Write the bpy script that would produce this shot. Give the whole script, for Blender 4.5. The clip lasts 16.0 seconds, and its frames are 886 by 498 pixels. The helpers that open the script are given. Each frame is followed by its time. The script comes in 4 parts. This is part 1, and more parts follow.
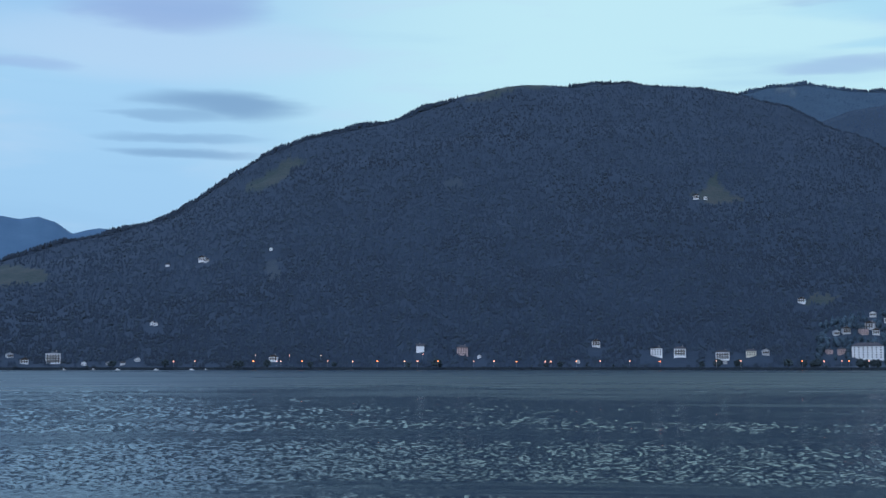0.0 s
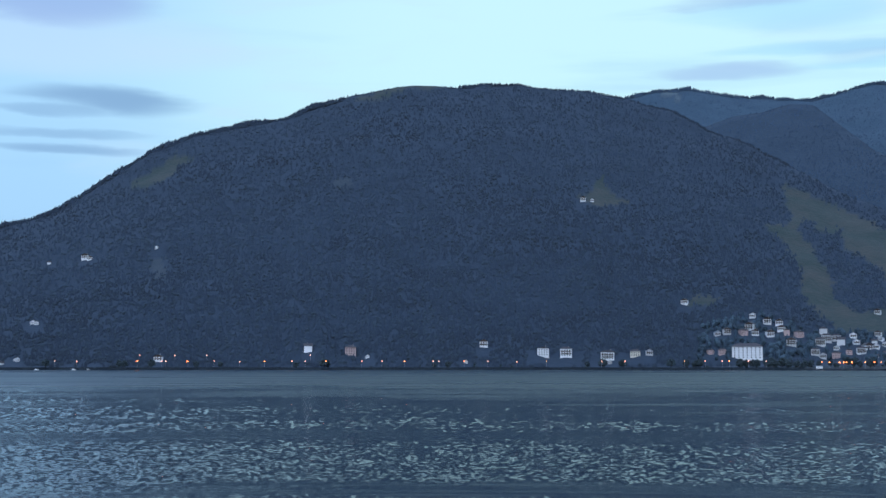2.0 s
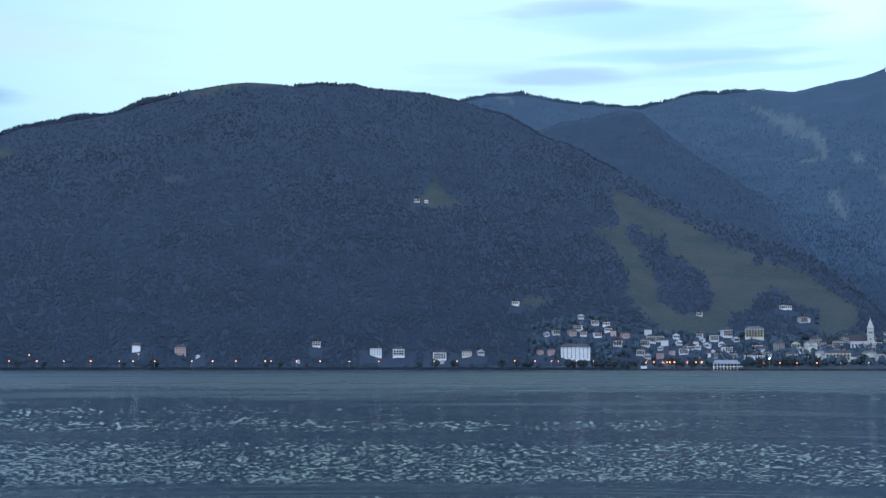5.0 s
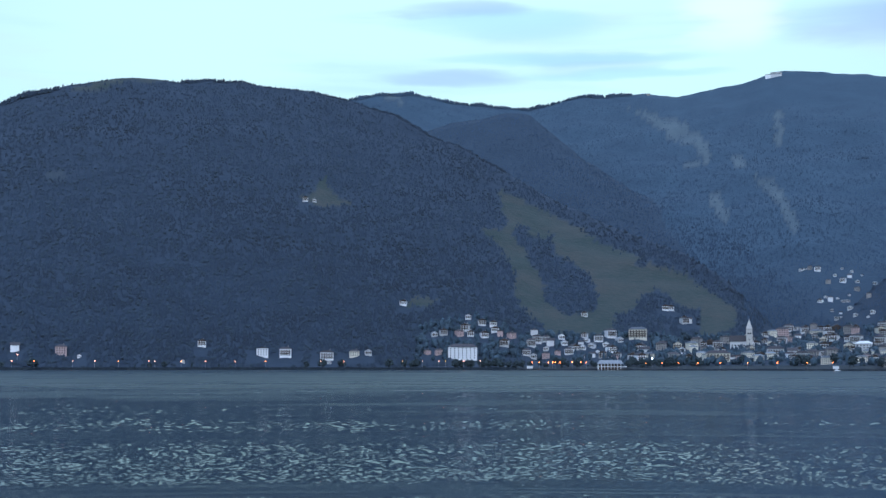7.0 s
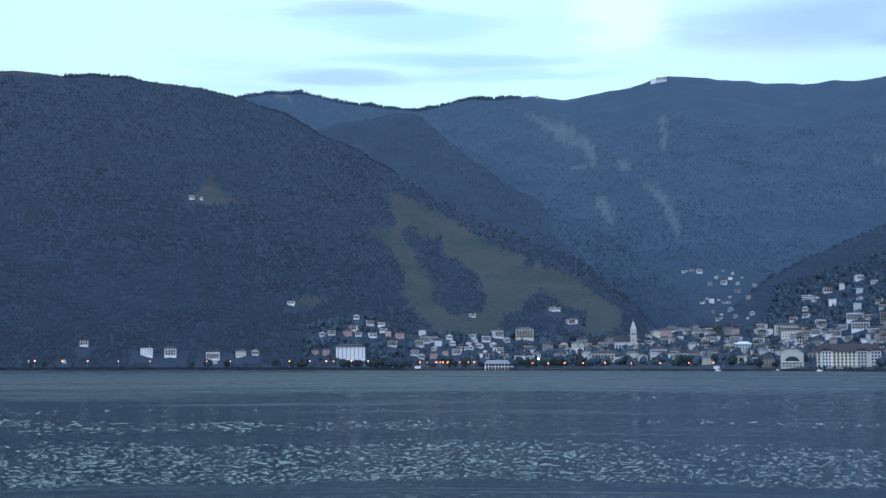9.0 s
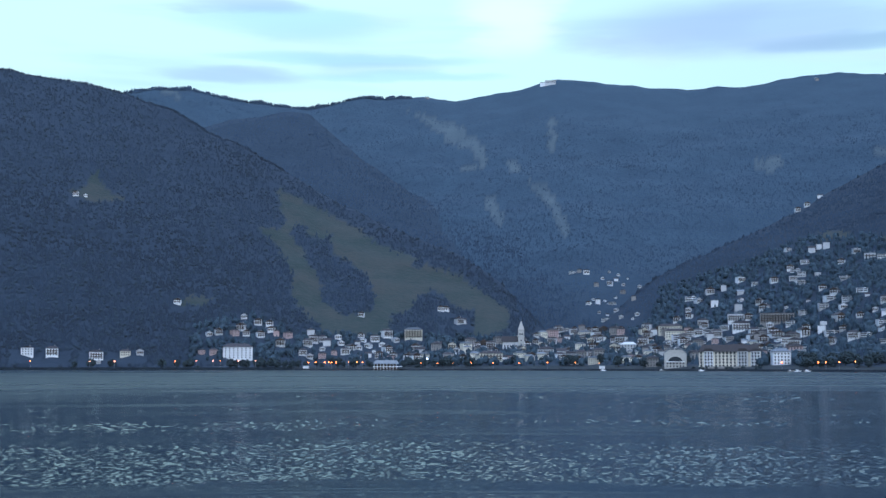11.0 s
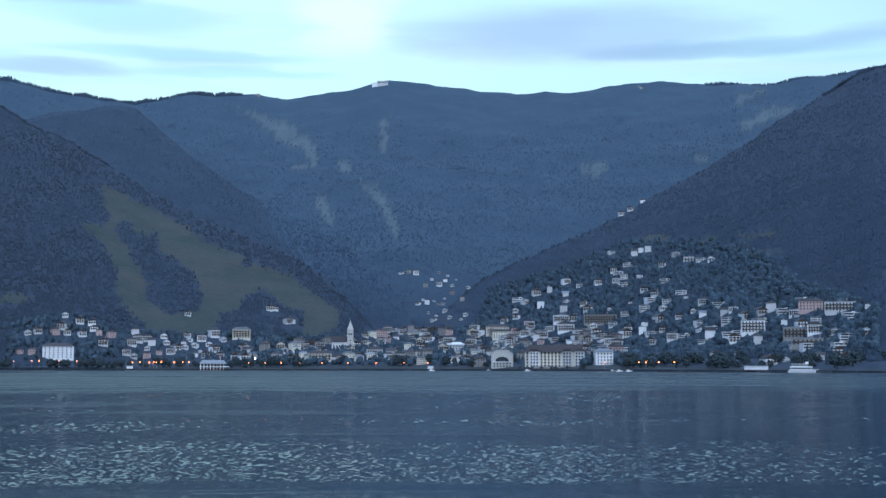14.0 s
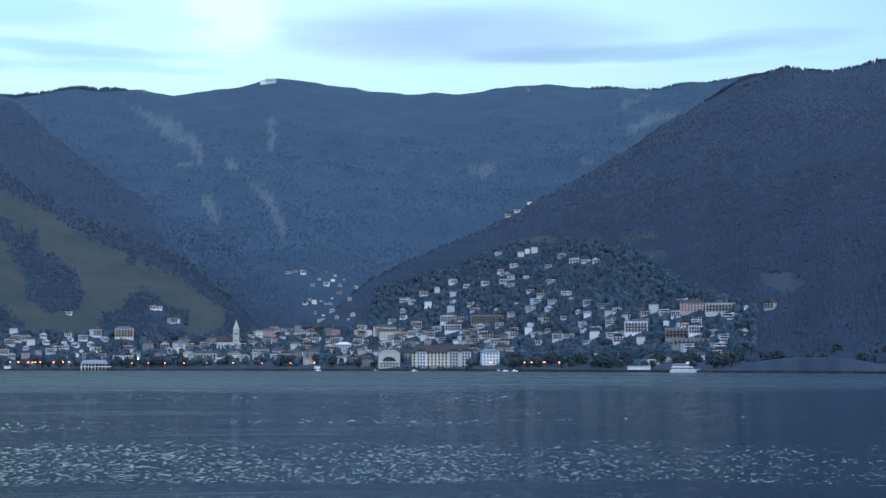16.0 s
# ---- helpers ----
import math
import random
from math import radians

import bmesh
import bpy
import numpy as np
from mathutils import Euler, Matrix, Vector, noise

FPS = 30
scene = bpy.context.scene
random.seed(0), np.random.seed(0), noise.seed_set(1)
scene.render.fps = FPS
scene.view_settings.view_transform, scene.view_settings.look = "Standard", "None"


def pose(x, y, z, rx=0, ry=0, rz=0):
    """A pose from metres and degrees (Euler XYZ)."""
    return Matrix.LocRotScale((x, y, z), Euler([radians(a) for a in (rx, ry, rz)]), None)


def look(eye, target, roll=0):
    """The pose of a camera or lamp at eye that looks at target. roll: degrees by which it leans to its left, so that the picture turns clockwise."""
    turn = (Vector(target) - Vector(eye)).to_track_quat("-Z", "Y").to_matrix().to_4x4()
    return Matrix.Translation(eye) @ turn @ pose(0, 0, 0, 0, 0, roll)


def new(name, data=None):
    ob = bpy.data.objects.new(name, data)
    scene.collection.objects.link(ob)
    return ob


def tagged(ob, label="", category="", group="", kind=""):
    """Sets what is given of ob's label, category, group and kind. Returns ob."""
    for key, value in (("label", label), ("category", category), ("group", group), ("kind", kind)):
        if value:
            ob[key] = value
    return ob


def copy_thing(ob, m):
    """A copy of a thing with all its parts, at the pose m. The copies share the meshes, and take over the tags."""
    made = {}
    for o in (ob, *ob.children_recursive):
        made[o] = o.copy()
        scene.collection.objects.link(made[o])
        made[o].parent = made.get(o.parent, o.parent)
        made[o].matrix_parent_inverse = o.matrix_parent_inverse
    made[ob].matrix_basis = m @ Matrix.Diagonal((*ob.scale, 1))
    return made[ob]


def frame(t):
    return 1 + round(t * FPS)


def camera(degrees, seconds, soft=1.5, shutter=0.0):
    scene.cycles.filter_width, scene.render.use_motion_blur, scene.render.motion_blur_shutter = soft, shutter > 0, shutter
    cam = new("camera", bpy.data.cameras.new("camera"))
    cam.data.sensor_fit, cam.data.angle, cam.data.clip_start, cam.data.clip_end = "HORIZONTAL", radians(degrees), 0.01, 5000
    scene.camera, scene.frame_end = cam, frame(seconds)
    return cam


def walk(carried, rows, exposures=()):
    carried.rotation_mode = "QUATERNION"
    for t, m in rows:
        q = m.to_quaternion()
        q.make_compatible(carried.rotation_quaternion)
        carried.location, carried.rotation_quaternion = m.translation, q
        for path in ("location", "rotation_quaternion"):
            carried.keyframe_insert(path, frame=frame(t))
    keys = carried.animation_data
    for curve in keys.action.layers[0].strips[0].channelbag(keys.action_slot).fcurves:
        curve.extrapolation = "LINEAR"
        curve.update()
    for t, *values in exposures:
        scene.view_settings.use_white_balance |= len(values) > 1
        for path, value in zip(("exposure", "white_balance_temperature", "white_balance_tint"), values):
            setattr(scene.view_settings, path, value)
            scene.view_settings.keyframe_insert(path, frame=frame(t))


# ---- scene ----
# A camera on a tripod by the lake that pans slowly to the right; azimuths in degrees clockwise from its first heading.
EYE, PITCH = 5.0, 5.143
cam = camera(37.65, 16.0, soft=1.5)
YAW = [(0, 0.00), (0.5, 1.18), (1, 2.46), (1.5, 3.65), (2, 4.91), (2.5, 6.09), (3, 7.36), (3.5, 8.54), (4, 9.80), (6.5, 15.91), (7, 17.19), (7.5, 18.38), (8, 19.66), (8.5, 20.85), (9, 22.11), (11.5, 28.26), (12, 29.54), (12.5, 30.73), (13, 32.02), (13.5, 33.22), (14, 34.50), (14.5, 35.70), (15, 36.97), (15.5, 38.17), (16, 39.46)]
walk(cam, [(t, pose(0, 0, EYE, 90 + PITCH, 0, -yaw)) for t, yaw in YAW], [(0, -0.24, 5980, 10), (2.5, 0.0, 6010, 10), (4.5, 0.08, 6010, 10), (9, 0.12, 6010, 10), (16, 0.14, 6000, 9)])

# ---- world, sun ----


def links(tree, *pairs):
    for a, b in pairs:
        tree.links.new(a, b)


def node(tree, kind, **values):
    n = tree.nodes.new(kind)
    for key, value in values.items():
        if key in n.inputs:
            n.inputs[key].default_value = value
    return n


def ramp(tree, stops, fac=None):
    n = tree.nodes.new("ShaderNodeValToRGB")
    while len(n.color_ramp.elements) < len(stops):
        n.color_ramp.elements.new(0.5)
    for e, (p, c) in zip(n.color_ramp.elements, stops):
        e.position, e.color = p, (*c, 1) if len(c) == 3 else c
    if fac is not None:
        tree.links.new(fac, n.inputs[0])
    return n.outputs[0]


def mixed(tree, fac, a, b, mode="MIX"):
    n = tree.nodes.new("ShaderNodeMix")
    n.data_type, n.blend_type = "RGBA", mode
    for value, slot in ((fac, n.inputs[0]), (a, n.inputs[6]), (b, n.inputs[7])):
        if isinstance(value, bpy.types.NodeSocket):
            tree.links.new(value, slot)
        elif slot == n.inputs[0]:
            slot.default_value = value
        else:
            slot.default_value = (*value, 1)
    return n.outputs[2]


def maths(tree, op, a, b=0.0, clamp=False):
    n = tree.nodes.new("ShaderNodeMath")
    n.operation, n.use_clamp = op, clamp
    for value, slot in ((a, n.inputs[0]), (b, n.inputs[1])):
        if isinstance(value, bpy.types.NodeSocket):
            tree.links.new(value, slot)
        else:
            slot.default_value = value
    return n.outputs[0]


def toward(az, el):
    a, e = radians(az), radians(el)
    return Vector((math.cos(e) * math.sin(a), math.cos(e) * math.cos(a), math.sin(e)))


world = bpy.data.worlds.new("dusk_sky")
scene.world = world
world.use_nodes = True
wt = world.node_tree
wt.nodes.clear()
coord = wt.nodes.new("ShaderNodeTexCoord").outputs["Generated"]
sky = wt.nodes.new("ShaderNodeTexSky")
sky.sky_type, sky.sun_disc = "NISHITA", False
sky.sun_elevation, sky.sun_rotation = radians(36), radians(192)
nishita = mixed(wt, 1.0, sky.outputs[0], (0.07, 0.07, 0.075), "MULTIPLY")


def glow(az, el, low, high):
    d = wt.nodes.new("ShaderNodeVectorMath")
    d.operation = "DOT_PRODUCT"
    d.inputs[1].default_value = toward(az, el)
    wt.links.new(coord, d.inputs[0])
    m = node(wt, "ShaderNodeMapRange", **{"From Min": math.cos(radians(low)), "From Max": math.cos(radians(high))})
    m.interpolation_type = "SMOOTHSTEP"
    wt.links.new(d.outputs["Value"], m.inputs["Value"])
    return m.outputs[0]


split = wt.nodes.new("ShaderNodeSeparateXYZ")
wt.links.new(coord, split.inputs[0])
height = ramp(wt, [(0.0, (0.40, 0.68, 1.0)), (0.22, (0.55, 0.88, 1.12)), (0.34, (0.42, 0.68, 1.04)), (0.6, (0.30, 0.50, 0.95)), (1.0, (0.27, 0.46, 0.92))], split.outputs["Z"])
base = mixed(wt, 0.2, height, nishita)
base = mixed(wt, maths(wt, "MULTIPLY", glow(14, 15, 27, 5), 0.92), base, (0.68, 0.98, 1.0))
base = mixed(wt, maths(wt, "MULTIPLY", glow(40, 13, 20, 3), 0.6), base, (0.68, 0.98, 1.0))


def streaks(scale, low, high, seed):
    m = node(wt, "ShaderNodeMapping", Scale=scale, Location=(seed, seed * 0.7, seed * 0.3))
    n = node(wt, "ShaderNodeTexNoise", Scale=1.0, Detail=5.0, Roughness=0.5, Distortion=0.25)
    r = node(wt, "ShaderNodeMapRange", **{"From Min": low, "From Max": high})
    r.interpolation_type = "SMOOTHSTEP"
    links(wt, (coord, m.inputs[0]), (m.outputs[0], n.inputs["Vector"]), (n.outputs[0], r.inputs["Value"]))
    return r.outputs[0]


# Azimuth and elevation of the view ray, bent a little by noise, place the lens-shaped evening clouds.
warp = node(wt, "ShaderNodeTexNoise", Scale=9.0, Detail=4.0)
stretch = node(wt, "ShaderNodeMapping", Scale=(1, 1, 5))
links(wt, (coord, stretch.inputs[0]), (stretch.outputs[0], warp.inputs["Vector"]))
bend = maths(wt, "SUBTRACT", warp.outputs[0], 0.5)
az_ray = maths(wt, "ADD", maths(wt, "ARCTAN2", split.outputs["X"], split.outputs["Y"]), maths(wt, "MULTIPLY", bend, 0.10))
el_ray = maths(wt, "ADD", maths(wt, "ARCSINE", split.outputs["Z"]), maths(wt, "MULTIPLY", bend, 0.02))


def lens_cloud(under, az, el, wide, tall, amount, colour):
    x = maths(wt, "DIVIDE", maths(wt, "SUBTRACT", az_ray, radians(az)), radians(wide))
    y = maths(wt, "DIVIDE", maths(wt, "SUBTRACT", el_ray, radians(el)), radians(tall))
    d = maths(wt, "ADD", maths(wt, "MULTIPLY", x, x), maths(wt, "MULTIPLY", y, y))
    m = node(wt, "ShaderNodeMapRange", **{"From Min": 1.45, "From Max": 0.0, "To Max": amount})
    m.interpolation_type = "SMOOTHSTEP"
    wt.links.new(d, m.inputs["Value"])
    return mixed(wt, m.outputs[0], under, colour)


THIN = (0.40, 0.74, 0.96)
GREY, MILK, VIOLET = (0.25, 0.42, 0.64), (0.62, 0.80, 0.98), (0.36, 0.50, 0.80)
cloudy = mixed(wt, maths(wt, "MULTIPLY", streaks((3.2, 3.2, 34), 0.50, 0.72, 3.1), 0.35), base, (0.36, 0.60, 0.85))
cloudy = mixed(wt, maths(wt, "MULTIPLY", streaks((5.5, 5.5, 30), 0.52, 0.75, 8.4), 0.5), cloudy, MILK)
for row in (
    (-13, 13.6, 9, 1.5, 0.6, MILK), (-12.2, 15.2, 4.2, 0.9, 0.75, VIOLET), (-18.5, 12.6, 2.6, 0.3, 0.45, VIOLET), (-9.6, 11.35, 4.4, 0.62, 0.85, GREY), (-12.6, 10.7, 3.0, 0.2, 0.5, GREY), (-11.2, 9.9, 3.4, 0.26, 0.5, GREY), (-11.4, 9.15, 3.6, 0.28, 0.65, GREY),
    (17.7, 12.6, 3.6, 0.35, 0.5, VIOLET), (20.5, 14.9, 5.0, 0.8, 0.55, THIN), (23.0, 13.4, 6.0, 0.35, 0.6, THIN), (25.5, 12.7, 4.5, 0.25, 0.5, THIN), (18.4, 15.6, 3.0, 0.4, 0.5, VIOLET), (36.8, 14.5, 4.5, 1.2, 0.3, VIOLET), (24.0, 13.0, 3.0, 0.3, 0.2, VIOLET),
    (41.5, 14.4, 8.0, 1.25, 0.58, VIOLET), (47.3, 13.6, 7.0, 0.5, 0.5, GREY), (24.2, 13.4, 4.0, 0.5, 0.2, VIOLET), (30.4, 15.2, 2.6, 1.6, 0.7, (0.88, 0.97, 1.0)), (54.6, 13.9, 4.0, 0.5, 0.4, VIOLET),
):
    cloudy = lens_cloud(cloudy, *row)
bg = node(wt, "ShaderNodeBackground", Strength=1.0)
out = wt.nodes.new("ShaderNodeOutputWorld")
links(wt, (cloudy, bg.inputs[0]), (bg.outputs[0], out.inputs[0]))

sun = new("sun", bpy.data.lights.new("sun", "SUN"))
sun.data.energy, sun.data.angle, sun.data.color = 1.9, radians(100), (0.94, 0.96, 1.0)
sun.matrix_world = look(toward(192, 36) * 100, (0, 0, 0))

# ---- materials ----


def material(name, colour, rough=0.8, metal=0.0, scale=1.0, vary=0.25, bump=0.2, dark=None, island=0.0, thing=0.0, coords="Object", canopy=0.0):
    """A surface with grain at two scales; island and thing: how far single pieces or objects differ in brightness."""
    m = bpy.data.materials.new(name)
    m.use_nodes = True
    t = m.node_tree
    b = t.nodes["Principled BSDF"]
    tc = t.nodes.new("ShaderNodeTexCoord").outputs[coords]
    fine = node(t, "ShaderNodeTexNoise", Scale=scale * 6, Detail=6.0)
    wide = node(t, "ShaderNodeTexNoise", Scale=scale, Detail=3.0)
    links(t, (tc, fine.inputs["Vector"]), (tc, wide.inputs["Vector"]))
    both = maths(t, "ADD", maths(t, "MULTIPLY", fine.outputs[0], 0.5), maths(t, "MULTIPLY", wide.outputs[0], 0.5))
    dark = dark or tuple(c * (1 - vary) for c in colour)
    lit = tuple(min(1, c * (1 + vary)) for c in colour)
    c = ramp(t, [(0.3, dark), (0.5, colour), (0.7, lit)], both)
    for amount, kind, slot in ((island, "ShaderNodeNewGeometry", "Random Per Island"), (thing, "ShaderNodeObjectInfo", "Random")):
        if amount:
            r = t.nodes.new(kind).outputs[slot]
            g = node(t, "ShaderNodeMapRange", **{"To Min": 1 - amount, "To Max": 1 + amount})
            t.links.new(r, g.inputs["Value"])
            c = mixed(t, 1.0, c, g.outputs[0], "MULTIPLY")
    t.links.new(c, b.inputs["Base Color"])
    b.inputs["Roughness"].default_value, b.inputs["Metallic"].default_value = rough, metal
    if canopy:
        # Needles scatter light in all directions: the crowns take most of their shading from the lie of the slope.
        lie = node(t, "ShaderNodeAttribute")
        lie.attribute_name = "lie"
        n = t.nodes.new("ShaderNodeMix")
        n.data_type, n.inputs[0].default_value = "VECTOR", canopy
        links(t, (t.nodes.new("ShaderNodeNewGeometry").outputs["Normal"], n.inputs[4]), (lie.outputs["Vector"], n.inputs[5]))
        unit = t.nodes.new("ShaderNodeVectorMath")
        unit.operation = "NORMALIZE"
        links(t, (n.outputs[1], unit.inputs[0]), (unit.outputs[0], b.inputs["Normal"]))
    if bump:
        n = node(t, "ShaderNodeBump", Strength=bump, Distance=0.3 / scale)
        links(t, (both, n.inputs["Height"]), (n.outputs[0], b.inputs["Normal"]))
    return m


def glowing(name, colour, strength):
    m = bpy.data.materials.new(name)
    m.use_nodes = True
    b = m.node_tree.nodes["Principled BSDF"]
    b.inputs["Base Color"].default_value = b.inputs["Emission Color"].default_value = (*colour, 1)
    b.inputs["Emission Strength"].default_value = strength
    return m


# Blue distance haze is mixed into the five forest colours, palest on the ridge.
HAZED_SPRUCE = material("hazed_spruce_needles", (0.026, 0.046, 0.075), 0.9, scale=0.0028, vary=0.35, bump=0, island=0.04, canopy=0.92)
HAZED_BEECH = material("hazed_broad_leaves", (0.029, 0.050, 0.072), 0.9, scale=0.0028, vary=0.35, bump=0, island=0.04, canopy=0.92)
HAZED_MID_SPRUCE = material("hazed_spur_needles", (0.034, 0.063, 0.107), 0.9, scale=0.0024, vary=0.3, bump=0, island=0.04, canopy=0.92)
HAZED_HIGH_SPRUCE = material("hazed_high_needles", (0.042, 0.078, 0.125), 0.9, scale=0.0022, vary=0.28, bump=0, island=0.04, canopy=0.92)
HAZED_RIGHT_SPRUCE = material("hazed_slope_needles", (0.040, 0.069, 0.109), 0.9, scale=0.0028, vary=0.25, bump=0, island=0.05, canopy=0.92)
GARDEN_SPRUCE = material("garden_conifer_needles", (0.036, 0.065, 0.095), 0.9, scale=0.02, vary=0.3, bump=0, island=0.25)
GARDEN_LEAF = material("garden_leaves", (0.043, 0.073, 0.098), 0.9, scale=0.02, vary=0.3, bump=0, island=0.25)
PARK_LEAF = material("park_leaves", (0.034, 0.054, 0.062), 0.9, scale=0.05, vary=0.3, bump=0, island=0.4)
BARK = material("bark", (0.06, 0.05, 0.045), 0.9, scale=2)
PLASTER = material("white_plaster", (0.70, 0.71, 0.72), 0.85, scale=0.3, vary=0.08, thing=0.3)
CREAM = material("cream_plaster", (0.72, 0.68, 0.57), 0.85, scale=0.3, vary=0.08, thing=0.15)
ROSE = material("rose_plaster", (0.50, 0.37, 0.35), 0.85, scale=0.3, vary=0.1)
TIMBER = material("dark_timber", (0.075, 0.055, 0.045), 0.8, scale=0.8, vary=0.3, thing=0.3)
TILE = material("brown_roof_tiles", (0.06, 0.055, 0.06), 0.8, scale=0.7, vary=0.3, thing=0.4)
SHEET = material("grey_sheet_roof", (0.20, 0.225, 0.255), 0.5, scale=0.4, vary=0.2, thing=0.5)
PANE = material("dark_window_glass", (0.03, 0.04, 0.05), 0.15, scale=1, vary=0.2, bump=0)
STONE = material("grey_stone", (0.30, 0.29, 0.28), 0.9, scale=0.5, vary=0.3)
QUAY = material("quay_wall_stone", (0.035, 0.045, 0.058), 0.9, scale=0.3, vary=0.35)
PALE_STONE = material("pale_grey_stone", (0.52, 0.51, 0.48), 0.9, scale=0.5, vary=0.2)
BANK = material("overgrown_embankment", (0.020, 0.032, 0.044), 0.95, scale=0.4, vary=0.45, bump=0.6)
STEEL = material("painted_steel", (0.35, 0.36, 0.38), 0.5, metal=0.6, scale=2, vary=0.1, bump=0)
HULL = material("white_boat_paint", (0.82, 0.83, 0.84), 0.35, scale=0.5, vary=0.05, bump=0)
AMBER = glowing("amber_lamp_glow", (1.0, 0.20, 0.05), 10.0)
PALE = glowing("pale_lamp_glow", (1.0, 0.34, 0.20), 7.0)
COLD = glowing("cold_lamp_glow", (0.75, 0.85, 1.0), 6.0)

# ---- the lie of the land, in azimuth (degrees) and distance (metres) ----
SHORE_AZ, SHORE_R = (-75, -40, -22, 12, 30, 40, 48, 58, 75, 110), (60, 500, 1600, 1600, 1430, 1240, 1040, 880, 500, 60)
LEFT_AZ = (-18.9, -16.6, -13.9, -12, -10.8, -9.6, -8.6, -7.9, -6.1, -4.1, -2.1, -0.6, 0.9, 2.9, 5.5, 6.6, 8.7, 10.9, 13.1, 15.1, 17.6, 20.1, 22.6, 25.1, 27.6, 29.5, 31, 32.2)
LEFT_EL = (4.43, 5.08, 5.88, 6.48, 7.28, 7.98, 8.68, 9.13, 9.98, 10.38, 10.83, 11.38, 11.83, 12.3, 12.35, 12.45, 12.35, 12.1, 11.65, 10.93, 9.83, 8.48, 7.03, 5.88, 4.98, 3.83, 2.13, 0.93)
HIGH_AZ = (-6, 4, 12.1, 13.3, 14.3, 15.8, 17.6, 19.6, 21, 22.1, 23.4, 24.5, 26.1, 27.6, 29.1, 30.4, 31.4, 32.1, 33.8, 35.5, 37.8, 39.1, 39.9, 41.9, 44.3, 46.2, 48.9, 50.4, 52, 54, 57)
HIGH_EL = (1, 9, 11.5, 11.7, 11.95, 11.98, 11.58, 11.32, 11.18, 11.4, 11.75, 11.7, 11.86, 11.64, 11.83, 12.04, 12.4, 12.5, 12.4, 12.2, 11.8, 12, 11.94, 12.15, 12.31, 12.15, 11.95, 12.2, 12.35, 12.45, 12.2)
RIGHT_AZ = (31, 33, 34.4, 35.9, 37.4, 39.9, 41.6, 43.6, 46.1, 48.6, 50.6, 52.5, 54.5, 56.4, 57.7, 58.6, 63)
RIGHT_EL = (0.2, 0.9, 2.2, 3.5, 4.45, 5.5, 6.25, 7.35, 8.55, 10.03, 11.18, 12.18, 12.68, 12.28, 12.45, 12.7, 13.1)
MID_AZ = (9, 11, 14, 17.5, 20, 21.05, 22.0, 23.3, 24.6, 25.9, 27.4, 28.8, 30.3, 31.65, 32.6, 33.4)
MID_EL = (-1, 7.0, 9.6, 10.7, 11.1, 11.0, 10.3, 9.2, 8.35, 7.5, 6.7, 5.8, 5.0, 4.05, 2.4, 0.6)
FAR_AZ = (-24, -18.9, -18.1, -17.4, -16.7, -16.0, -14.9, -14.1, -12.9, -9)
FAR_EL = (6.0, 6.38, 6.26, 6.42, 6.15, 5.65, 6.02, 5.93, 5.3, 4.0)


SWEEP = np.arange(-30, 70, 0.25)
EVEN = {}
for azs, els in ((LEFT_AZ, LEFT_EL), (HIGH_AZ, HIGH_EL), (RIGHT_AZ, RIGHT_EL), (MID_AZ, MID_EL), (FAR_AZ, FAR_EL)):
    EVEN[azs] = np.mean([np.interp(SWEEP + d, azs, els) for d in np.linspace(-4, 4, 17)], 0)


def crest(az, r, azs, els, far, foot, power):
    """A mountainside that climbs from its foot to its crest line and falls away behind."""
    edge = np.interp(az, azs, els)
    even = np.minimum(np.interp(az, SWEEP, EVEN[azs]), edge * 1.06)
    foot = np.minimum(foot, far - 120)
    u = np.clip((r - foot) / (far - foot), 0, None)
    top = far * np.tan(np.radians(even + (edge - even) * np.clip(u, 0, 1) ** 5)) + EYE
    return np.where(r < far, top * np.clip(u, 0, 1) ** power, top - (r - far) * 0.45)


def ripple(x, y, scale, seed):
    """Smooth rolling relief between -1 and 1."""
    rng, total = np.random.RandomState(seed), 0
    for k in range(9):
        a, p, q = rng.uniform(0, 6.28), rng.uniform(0, 6.28), rng.uniform(0.6, 2.6)
        total = total + np.sin((np.cos(a) * x + np.sin(a) * y) * 6.28 * q / scale + p + 1.3 * np.sin(y * 6.28 / scale / 1.7 + p)) / q
    return total / 6


def shore(az):
    return np.interp(az, SHORE_AZ, SHORE_R) + 6 * np.sin(az * 2.1) + 4 * np.sin(az * 5.3 + 1)


CRESTS = (
    (LEFT_AZ, tuple(e - 0.04 for e in LEFT_EL), (-19, 7, 14, 22, 32), (2700, 3150, 3100, 2700, 2050)),
    (HIGH_AZ, HIGH_EL, (10, 25, 45, 60), (4150, 4450, 4500, 4300)),
    (RIGHT_AZ, RIGHT_EL, (33, 40, 46, 52, 63), (1900, 2350, 2850, 3300, 3300)),
    (FAR_AZ, FAR_EL, (-24, -9), (4780, 4780)),
    (MID_AZ, MID_EL, (10, 21, 27, 33), (3750, 3700, 3150, 2350)),
)


